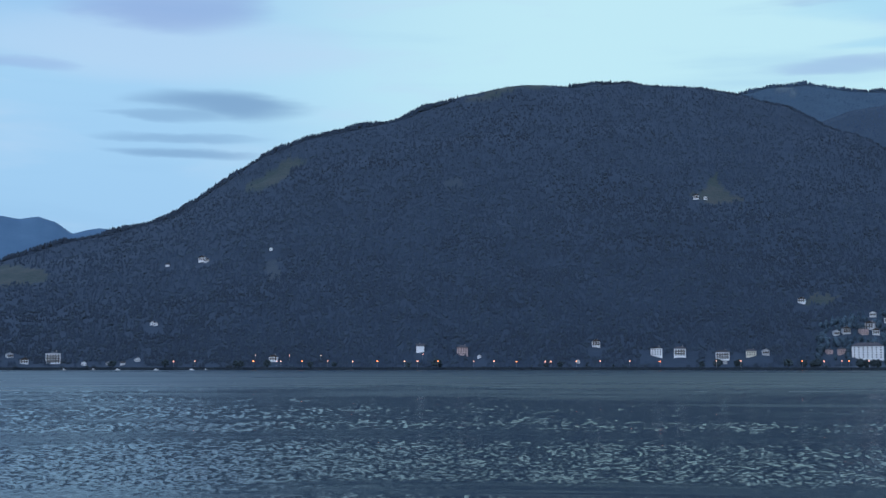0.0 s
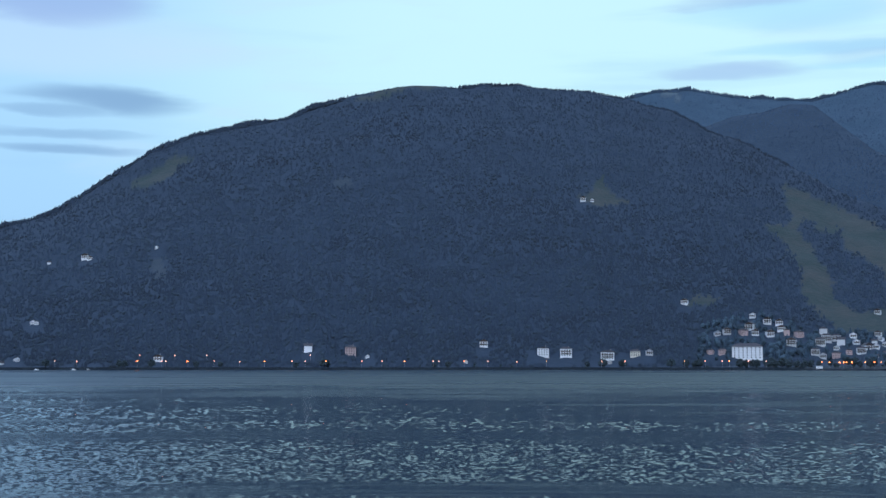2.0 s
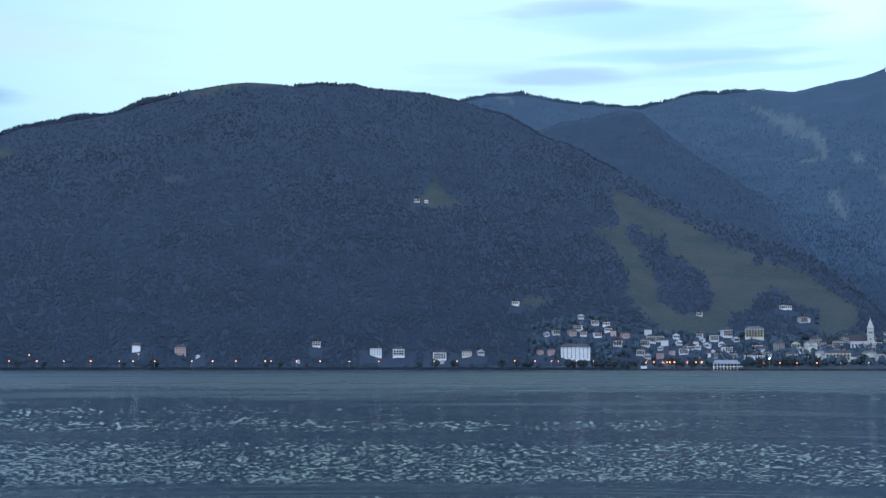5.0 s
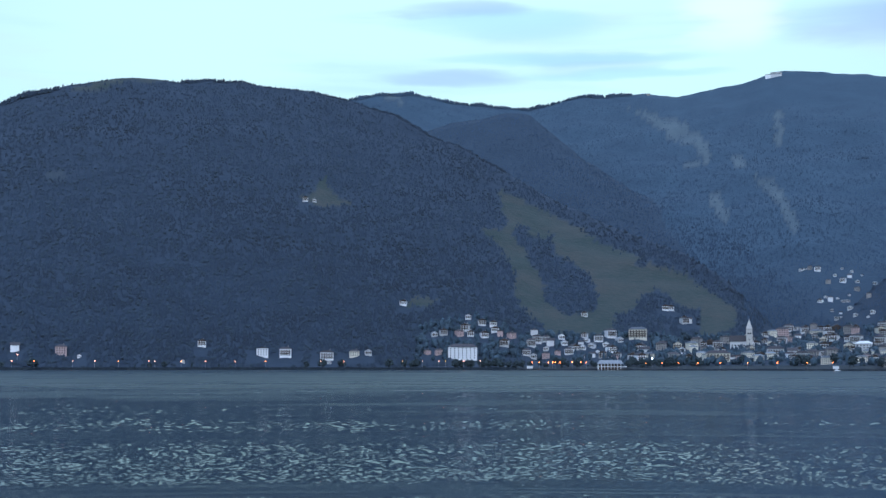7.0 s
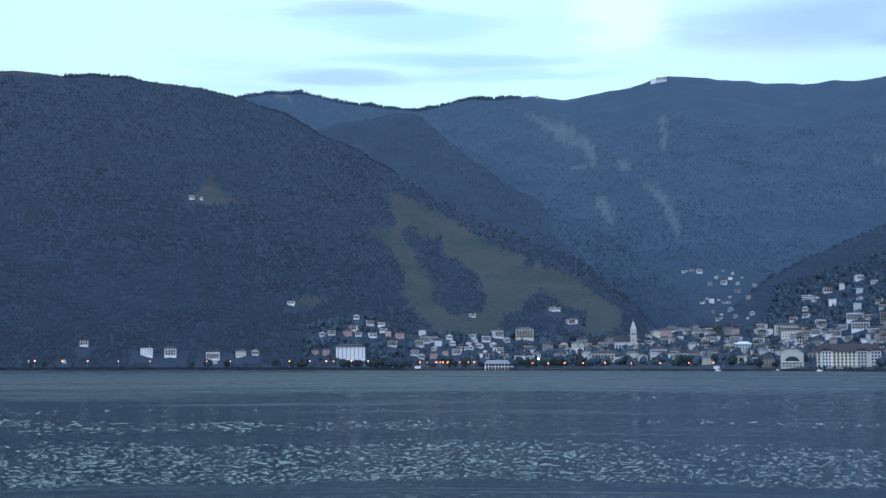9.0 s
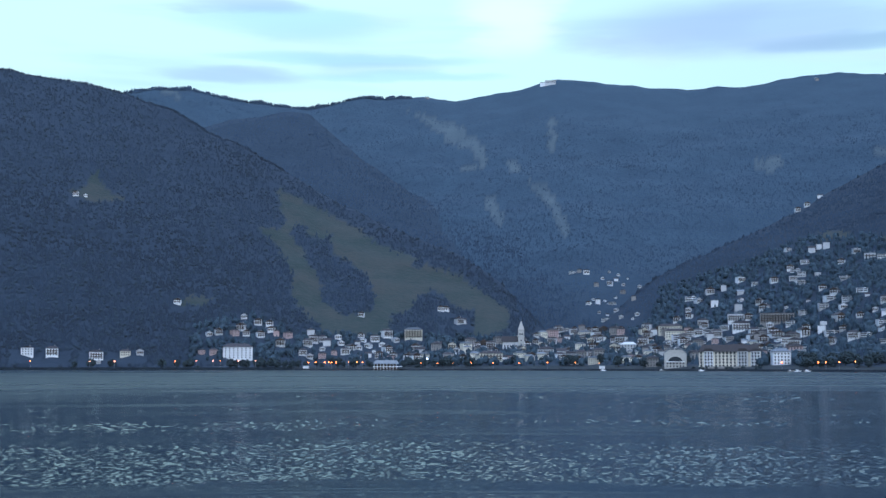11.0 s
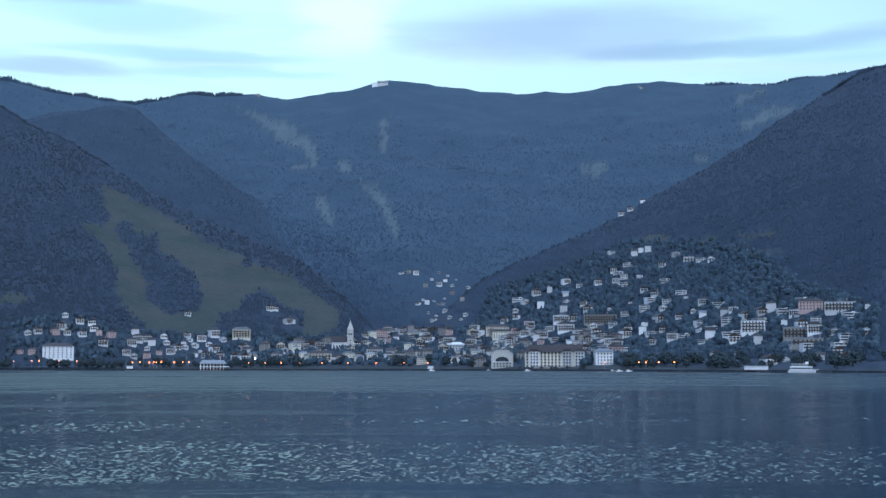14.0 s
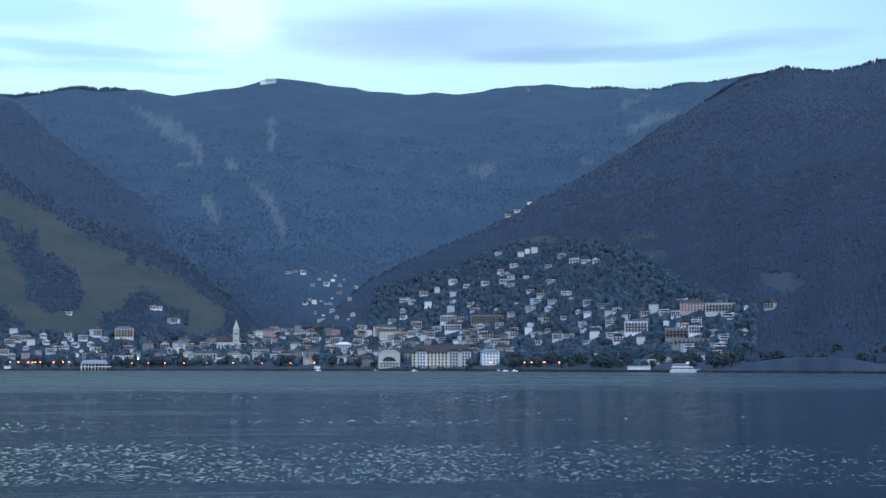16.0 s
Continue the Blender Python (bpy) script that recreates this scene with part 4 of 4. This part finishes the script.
# ---- large buildings ----
def large_house(az, el, label, w, d, floors, wall, roof, flat=False, bays=8, bands=False, turn=0, name="apartment_house"):
    ob = block(label, w, d, floors, wall, roof, flat, bays, bands)
    ob.name = name
    ob.matrix_basis = stand(az, el, turn, 0.4)
    return ob


hall = large_house(18.05, 0.3, "large white hall with dark roof behind lakeside trees", 38, 18, 5, PLASTER, TILE, bays=7, name="hall")
large_house(25.7, 1.2, "cream villa with balcony bands above the town", 25, 14, 4, CREAM, SHEET, bays=6, bands=True, name="villa")
large_house(45.3, 4.5, "wide white villa with flat roof high on the slope", 19, 12, 2, PLASTER, SHEET, True, 4, True, name="villa")
large_house(50.3, 2.35, "long rose coloured building with dark roof on the slope", 24, 12, 3, ROSE, TILE, bays=7)
large_house(51.5, 2.3, "long white building with grey flat roof on the slope", 30, 12, 3, PLASTER, SHEET, True, 9, True)
large_house(47.9, 1.4, "white apartment block with balcony bands", 24, 12, 4, PLASTER, SHEET, True, 7, True)
large_house(49.7, 1.2, "grey terraced building with sheet roof", 25, 14, 3, STONE, SHEET, True, 7, True)
large_house(50.3, 0.85, "low grey terraced building with sheet roof", 36, 12, 2, STONE, SHEET, True, 9, True)
large_house(39.7, 1.9, "white apartment block with flat roof", 22, 12, 3, PLASTER, SHEET, True, 7, True)
large_house(41.4, 1.8, "long brown timbered apartment block", 42, 13, 4, STONE, TILE, True, 12, True)
large_house(39.9, 1.5, "white hotel with balcony bands on the slope", 22, 13, 3, PLASTER, TILE, bays=6, bands=True, name="small_hotel")
large_house(36.9, 1.4, "cream building with wide brown roof", 32, 14, 3, CREAM, TILE, bays=8)
large_house(29.1, 0.2, "cream lakefront house with broad dark roof", 28, 15, 3, CREAM, TILE, bays=7, bands=True, name="guest_house")
large_house(31.5, 0.4, "white lakefront guest house with dark roof", 20, 14, 3, PLASTER, TILE, bays=6, bands=True, name="guest_house")
large_house(31.8, 1.2, "rose plastered town house with dark roof", 19, 14, 4, ROSE, TILE, bays=5, name="town_house")
large_house(33.2, 1.2, "cream town house with grey roof", 20, 13, 3, CREAM, SHEET, bays=6, name="town_house")
large_house(35.1, 0.6, "white house with bright sheet metal roof", 20, 14, 3, PLASTER, HULL, bays=5, name="town_house")
large_house(37.1, 1.2, "cream villa with brown roof above the hotel", 26, 14, 3, CREAM, TILE, bays=7, name="town_house")
large_house(41.5, 0.05, "white four-storey lakefront house with grey roof", 17, 14, 4, PLASTER, SHEET, bays=5, turn=12, name="town_house")
large_house(42.1, 0.45, "white house under a dark red-brown roof", 17, 12, 3, ROSE, TILE, bays=5, name="town_house")
large_house(-16.65, 0.1, "white lakeside building with balcony bands", 18, 12, 4, PLASTER, SHEET, True, 5, True, name="villa")
large_house(9.3, 0.42, "white two-part house on the wooded shore", 15, 11, 3, PLASTER, TILE, True, 4, name="villa")
large_house(10.3, 0.42, "white villa with dark roof on the wooded shore", 15, 12, 3, PLASTER, TILE, bays=4, bands=True, name="villa")
large_house(12.1, 0.28, "white house with brown balconies on the wooded shore", 17, 12, 3, PLASTER, TILE, bays=5, bands=True, name="villa")
large_house(13.3, 0.42, "low cream house on the wooded shore", 13, 10, 2, CREAM, TILE, bays=4, name="villa")
large_house(0.85, 0.5, "rose plastered villa on the wooded shore", 14, 12, 3, ROSE, TILE, bays=4, name="villa")


def grand_hotel():
    """A long cream hotel on the water with two projecting wings and a dark mansard roof."""
    top = tagged(new("grand_hotel"), "long cream lakefront hotel with dark mansard roof", "hotel")
    part("wall", boxes((-29, 29, -6, 8, -3, 15)), CREAM, top)
    for x, w in ((-20, 9), (12, 10), (24, 9)):
        wing = part("wing", boxes((x - w / 2, x + w / 2, -9, -6.01, -3, 15.6)), PLASTER, top, "pale projecting wing")
        for f in range(5):
            for k in range(3):
                window(wing, x + (k - 1) * 2.8, -9.05, f * 3 + 0.8, size=1.3)
    part("roof", hip_roof(bmesh.new(), 58, 14, 15, 7.0, 0.8, 4.2), TILE, top)
    for x in (-20, 12, 24):
        part("gablet", prism(bmesh.new(), [(x - 5, 15.6), (x + 5, 15.6), (x + 3.4, 18.4), (x - 3.4, 18.4)], -9.4, -3), TILE, top)
    for f in range(5):
        for x in (-27, -13, -9.5, -6, -2.5, 1, 4.5):
            window(top, x, -6.05, f * 3 + 0.8, size=1.4)
    part("terrace", boxes((-20, 20, -15, -9.1, -3, 1.2)), STONE, top)
    top.matrix_basis = pose(*(Vector((1290 * math.sin(radians(39.4)), 1290 * math.cos(radians(39.4)), float(ground_z(39.4, 1290)) - 0.2))), 0, 0, -39.4)


grand_hotel()


def arched_hotel():
    top = tagged(new("lake_hotel"), "grey-white lakefront hotel with arched gable balcony", "hotel")
    part("wall", prism(bmesh.new(), [(-11, -3), (11, -3), (11, 14), (6, 18), (-6, 18), (-11, 14)], -8, 8), PALE_STONE, top)
    part("roof", prism(bmesh.new(), [(-11.8, 13.8), (-6, 18.6), (6, 18.6), (11.8, 13.8), (11.8, 14.5), (6.2, 19.3), (-6.2, 19.3), (-11.8, 14.5)], -9, 8.6), SHEET, top)
    part("arch", prism(bmesh.new(), [(-7, 6)] + [(7 * math.cos(a / 8 * math.pi) * -1, 6 + 5 * math.sin(a / 8 * math.pi)) for a in range(1, 8)] + [(7, 6)], -8.12, -7.98), PANE, top, "dark arched glazing")
    part("balcony", boxes((-9, 9, -9.6, -8.15, 5.2, 6.1)), HULL, top)
    for f in range(2):
        for k in range(6):
            window(top, (k - 2.5) * 3.2, -8.05, f * 3 + 0.6)
    p = Vector((1330 * math.sin(radians(37.1)), 1330 * math.cos(radians(37.1)), 0))
    top.matrix_basis = pose(p.x, p.y, float(ground_z(37.1, 1330)) - 0.2, 0, 0, -37.1)


arched_hotel()


def church():
    top = tagged(new("church"), "stone church with square tower and pointed spire", "church")
    tower = part("tower", boxes((-4.2, 4.2, -4.2, 4.2, -4, 27)), PALE_STONE, top, "pale grey stone tower")
    for x in (-1.5, 1.5):
        window(tower, x, -4.25, 20.5, size=1.5)
    window(tower, 0, -4.25, 12, size=1.2)
    part("cornice", boxes((-4.6, 4.6, -4.6, 4.6, 27, 27.7)), STONE, tower)
    bm = bmesh.new()
    base = [bm.verts.new(p) for p in ((-4.5, -4.5, 27.7), (4.5, -4.5, 27.7), (4.5, 4.5, 27.7), (-4.5, 4.5, 27.7))]
    tip = bm.verts.new((0, 0, 41))
    bm.faces.new(base[::-1])
    for k in range(4):
        bm.faces.new((base[k], base[(k + 1) % 4], tip))
    part("spire", bm, PALE_STONE, tower)
    part("finial", cone(bmesh.new(), 0, 0, 40.6, 43, 0.25, 0.1, 6), STEEL, tower)
    part("nave", prism(bmesh.new(), [(-26, -4), (-4.25, -4), (-4.25, 11), (-26, 11)], -2, 11), PLASTER, top)
    bm = bmesh.new()
    for y0, y1 in ((-3, 4.5), (12, 4.5)):
        a = [bm.verts.new((x, y, z)) for x, y, z in ((-27, y0, 10.6), (-4.3, y0, 10.6), (-4.3, y1, 18.5), (-27, y1, 18.5))]
        b = [bm.verts.new((v.co.x, v.co.y, v.co.z + 0.5)) for v in a]
        bm.faces.new(a[::-1]), bm.faces.new(b)
        for k in range(4):
            bm.faces.new((a[k], a[(k + 1) % 4], b[(k + 1) % 4], b[k]))
    part("roof", bm, TILE, top)
    for k in range(5):
        window(top, -23 + k * 4, -2.05, 4, size=1.5)
    top.matrix_basis = stand(30.43, 0.72, 0, 0.3)


church()


def boathouse():
    """A pavilion on posts over the water: a pale roof over white columns."""
    top = tagged(new("boathouse"), "lakeside boathouse with pale roof on white columns", "boathouse")
    part("deck", boxes((-15, 17, -5, 5, 0.6, 1.1)), TIMBER, top)
    for k in range(8):
        part("column", boxes((-14 + k * 3.6, -13.1 + k * 3.6, -4.6, -3.8, -2.4, 7)), PLASTER, top)
    part("back_wall", boxes((-14, 12, 2, 2.4, 1.1, 7)), TIMBER, top)
    part("railing", boxes((-15, 18, -4.95, -4.85, 3.6, 4.3)), HULL, top)
    part("roof", hip_roof(bmesh.new(), 28, 10, 7.0, 4.4, 0.8, 3.0), SHEET, top)
    r = float(shore(np.array(24.5))) - 4
    top.matrix_basis = pose(r * math.sin(radians(24.5)), r * math.cos(radians(24.5)), 0.2, 0, 0, -24.5)


boathouse()


def summit_house():
    top = tagged(new("summit_hotel"), "pale flat-roofed summit hotel on the mountain ridge", "hotel")
    part("wall", boxes((-14, 22, -8, 8, -10, 11)), PLASTER, top)
    part("annex", boxes((-32, -14.01, -6, 6, -12, 5)), PLASTER, top)
    part("roof", boxes((-15, 23, -9, 9, 11, 12.2), (-33, -15.01, -7, 7, 5, 6)), STONE, top)
    for k in range(8):
        window(top, -11 + k * 4.2, -8.1, 5, size=2.2)
    mast = part("mast", cone(bmesh.new(), 10, 0, 12, 20, 0.8, 0.4, 6), STEEL, top)
    a, r = 31.75, 4420
    top.matrix_basis = pose(r * math.sin(radians(a)), r * math.cos(radians(a)), float(ground_z(a, r)) + 1, 0, 0, -a)


summit_house()


def lift_station(az):
    top = tagged(new("lift_station"), "small cable lift station on the ridge", "lift station")
    part("cabin", boxes((-5, 5, -4, 4, -3, 5)), STONE, top)
    part("roof", boxes((-6, 6, -5, 5, 5, 6)), TILE, top)
    part("gantry", boxes((-9, -8.2, -0.4, 0.4, -3, 9), (-12, 2, -0.4, 0.4, 9, 9.7)), STEEL, top)
    r = 4430
    top.matrix_basis = pose(r * math.sin(radians(az)), r * math.cos(radians(az)), float(ground_z(az, r)), 0, 0, -az)


for a in (26.3, 43.3):
    lift_station(a)


# ---- shore: quay, promenade, lamps, boats ----
def at_shore(az, out=0.0, z=0.0, turn=0.0):
    r = float(shore(np.array(float(az)))) + out
    return pose(r * math.sin(radians(az)), r * math.cos(radians(az)), z, 0, 0, -az + turn)


def quay(az0, az1, label, high, mat):
    n = int((az1 - az0) / 0.25)
    rows = []
    for k in range(n + 1):
        a = az0 + (az1 - az0) * k / n
        s = float(shore(np.array(a)))
        for r, z in ((s - 1.5, -2.4), (s - 1.2, high), (s + 4, high), (s + 4, -2.4)):
            rows.append((r * math.sin(radians(a)), r * math.cos(radians(a)), z))
    faces = [(k * 4 + j, k * 4 + (j + 1) % 4, k * 4 + 4 + (j + 1) % 4, k * 4 + 4 + j) for k in range(n) for j in range(4)]
    tagged(mesh_object("quay", rows, [f[::-1] for f in faces], [mat]), label, "quay wall", kind="structure")


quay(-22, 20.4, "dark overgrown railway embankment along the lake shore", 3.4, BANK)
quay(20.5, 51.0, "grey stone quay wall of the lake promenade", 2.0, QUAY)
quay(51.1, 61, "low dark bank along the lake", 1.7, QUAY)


def lamp(label, high, head, glow_mat):
    top = tagged(new("street_lamp"), label, "street lamp")
    part("pole", cone(bmesh.new(), 0, 0, 0, high, 0.14, 0.09, 6), STEEL, top)
    part("arm", boxes((-0.07, 0.07, -1.4, 0.1, high - 0.1, high)), STEEL, top)
    bm = bmesh.new()
    bmesh.ops.create_icosphere(bm, subdivisions=1, radius=head, matrix=Matrix.Translation((0, -1.4, high - 0.2)))
    part("lamp_head", bm, glow_mat, top, "glowing lamp head")
    return top


LAMPS = Kit([lamp("lit amber street lamp on a steel pole by the shore", 7.5, 0.66, AMBER), lamp("lit pale street lamp on a steel pole by the shore", 7.5, 0.6, PALE), lamp("bright cold white lamp on a tall steel pole", 11, 1.0, COLD)])
SHORE_LAMPS = [-11.67, -10.77, -8.28, -7.26, -7.09, -6.16, -5.05, -3.96, -2.88, -1.69, -1.12, -0.22, 1.34, 2.23, 3.22, 4.48, 4.73, 5.84, 6.87, 8.14, 9.44, 11.84, 12.86, 15.4, 16.28, 17.0, 17.3, 18.09, 18.82]
for k, a in enumerate(SHORE_LAMPS):
    LAMPS.put(0 if k % 3 == 2 else 1, at_shore(a, 0.5, 3.4), "lamps along the shore road")
for a in (21.1, 21.42, 21.82, 21.99, 22.11, 22.31, 22.85, 23.22, 23.47):
    LAMPS.put(0, at_shore(a, 0.5, 2.0) @ pose(0, 0, -0.1), "amber lamps on the jetty promenade")
for a in (26.03, 26.73, 27.43, 28.24, 29.2, 30.33, 31.57, 32.78, 33.83, 41.56, 43.04, 43.35, 43.89, 44.55):
    LAMPS.put(0, at_shore(a, 0.5, 2.0) @ Matrix.Scale(0.85, 4), "lamps along the town promenade")
for a, e in ((-8.19, 0.4), (-6.7, 0.4), (-5.37, 0.4), (-0.89, 0.42)):
    LAMPS.put(1, stand(a, e - 0.2), "lamps above the shore road")
LAMPS.put(2, at_shore(26.3, 20, float(ground_z(26.3, 1480)) - 0.2), "lamps along the town promenade")


def ship():
    """A white passenger ship with two window decks and a wheelhouse."""
    top = tagged(new("passenger_ship"), "white two-decked passenger ship moored at the shore", "ship")
    n, bm = 14, bmesh.new()
    rings = []
    for k in range(n + 1):
        u = k / n
        w = 3.0 * min(1, (1 - u) * 4.5) ** 0.6 * (0.85 + 0.15 * min(1, u * 6))
        x = -11 + 22 * u
        rings.append([bm.verts.new(p) for p in ((x, -w, 1.9 + u * u * 0.6), (x - 0.6 * u, -w * 0.75, -0.5), (x - 0.6 * u, w * 0.75, -0.5), (x, w, 1.9 + u * u * 0.6))])
    for a, b in zip(rings, rings[1:]):
        for j in range(4):
            bm.faces.new((a[j], a[(j + 1) % 4], b[(j + 1) % 4], b[j]))
    bm.faces.new(rings[0])
    part("hull", bm, HULL, top)
    deck = part("lower_cabin", boxes((-9.5, 6, -2.5, 2.5, 1.9, 4.2)), HULL, top)
    part("window_band", boxes((-9, 5.6, -2.56, -2.45, 2.7, 3.6)), PANE, deck, "dark window band")
    upper = part("upper_cabin", boxes((-8.5, 3, -2.2, 2.2, 4.6, 6.5)), HULL, top)
    part("window_band", boxes((-8.2, 2.8, -2.26, -2.15, 5.1, 6.0)), PANE, upper, "dark window band")
    part("deck_edge", boxes((-10, 6.5, -2.7, 2.7, 4.2, 4.6)), HULL, top)
    part("wheelhouse", boxes((1.2, 3.6, -1.2, 1.2, 6.5, 8.1)), HULL, top)
    part("mast", cone(bmesh.new(), 0, 0, 6.5, 10, 0.12, 0.05, 6), STEEL, top)
    top.matrix_basis = at_shore(49.95, -14, 0.1)


ship()


def boat(label, size, mat):
    top = tagged(new("rowing_boat"), label, "boat")
    bm = bmesh.new()
    prism(bm, [(-size, 0.7), (size * 1.1, 0.9), (size * 0.8, -0.1), (-size * 0.9, -0.1)], -0.8, 0.8)
    part("hull", bm, mat, top)
    part("cabin", boxes((-size * 0.5, size * 0.2, -0.6, 0.6, 0.75, 1.7)), HULL, top)
    return top


BOATS = Kit([boat("small white moored boat with cabin", 3.0, HULL), boat("low grey moored boat with pale cabin", 2.4, STONE)])
for a in (-16.2, -15.0, -14.0, -12.4, -10.9, -10.3, 34.0, 36.5, 38.2, 41.9, 42.2, 42.6):
    BOATS.put(rng.randrange(2), at_shore(a, -7, 0.1, rng.uniform(-20, 20)), "moored boats")


def kiosk(az, out, w, label):
    top = tagged(new("kiosk"), label, "kiosk")
    part("wall", boxes((-w / 2, w / 2, -2.2, 2.2, 0, 3.0)), HULL, top)
    part("roof", boxes((-w / 2 - 0.5, w / 2 + 0.5, -2.8, 2.8, 3.0, 3.4)), SHEET, top)
    top.matrix_basis = at_shore(az, out, 2.0)


kiosk(21.0, 1.5, 7, "small white kiosk on the jetty end")
kiosk(33.95, 1.5, 6, "small white kiosk on the promenade")
kiosk(48.0, 4, 18, "low white boat hire pavilion")


# ---- park trees ----
def park_tree(label, high, wide, seed, mat, tall=False):
    top = tagged(new("tree"), label, "tree")
    g = random.Random(seed)
    bm = cone(bmesh.new(), 0, 0, 0, high * 0.55, 0.35, 0.15, 6)
    for k in range(4):
        a = k * 1.57 + g.uniform(-0.4, 0.4)
        foot, tip = Vector((0, 0, high * 0.3)), Vector((math.cos(a) * wide * 0.3, math.sin(a) * wide * 0.3, high * 0.6))
        ring = [bm.verts.new(foot + Vector(o)) for o in ((0.12, 0, 0), (0, 0.12, 0), (-0.12, 0, 0))]
        end = bm.verts.new(tip)
        for j in range(3):
            bm.faces.new((ring[j], ring[(j + 1) % 3], end))
    part("trunk", bm, BARK, top)
    verts, faces = [], []
    for k in range(62):
        while True:
            p = Vector((g.uniform(-1, 1), g.uniform(-1, 1), g.uniform(-1, 1)))
            if 0.3 < p.length < 1:
                break
        c = Vector((p.x * wide / 2 * (1.0 if tall else 1.1 - 0.35 * p.z), p.y * wide / 2, high * (0.58 + p.z * 0.4)))
        s = wide * g.uniform(0.08, 0.15)
        faces += [tuple(len(verts) + i for i in f) for f in BALL_F]
        verts += [tuple(c + Vector(v) * s * g.uniform(0.7, 1.3)) for v in BALL_V]
    crown = mesh_object("crown", verts, faces, [mat])
    crown.parent = top
    return top


TREES = Kit([
    park_tree("broad dark green tree on the lake shore", 14, 12, 1, PARK_LEAF),
    park_tree("round dark green tree between the houses", 11, 9, 2, PARK_LEAF),
    park_tree("tall narrow dark tree by the water", 17, 7, 3, PARK_LEAF, True),
    park_tree("low dark green bush by the shore", 6, 8, 4, PARK_LEAF),
])
for az0, az1, count, near, deep in ((14.6, 16.4, 8, 12, 60), (18.4, 21.0, 26, 8, 70), (21.2, 24.0, 16, 14, 60), (25.0, 27.0, 16, 14, 70), (27, 36.5, 30, 16, 130), (36.5, 42, 10, 75, 130), (42.2, 47.6, 78, 12, 110), (47.6, 52, 32, 12, 150), (51, 60, 30, 60, 160), (-19, 14, 22, 24, 45), (17.7, 18.6, 9, 8, 30)):
    for k in range(count):
        a = rng.uniform(az0, az1)
        r = float(shore(np.array(a))) + rng.uniform(near, deep)
        TREES.put(rng.choice((0, 0, 1, 1, 2, 3)), pose(r * math.sin(radians(a)), r * math.cos(radians(a)), float(ground_z(a, r)) - 0.2, 0, 0, rng.uniform(0, 360)) @ Matrix.Scale(rng.uniform(0.55, 1.1), 4), "trees along the shore")

for k in range(16):
    a = rng.uniform(37.6, 41.0)
    r = float(shore(np.array(a))) + rng.uniform(8, 18)
    TREES.put(3, pose(r * math.sin(radians(a)), r * math.cos(radians(a)), float(ground_z(a, r)) - 0.2, 0, 0, rng.uniform(0, 360)) @ Matrix.Scale(rng.uniform(0.45, 0.75), 4), "trees along the shore")
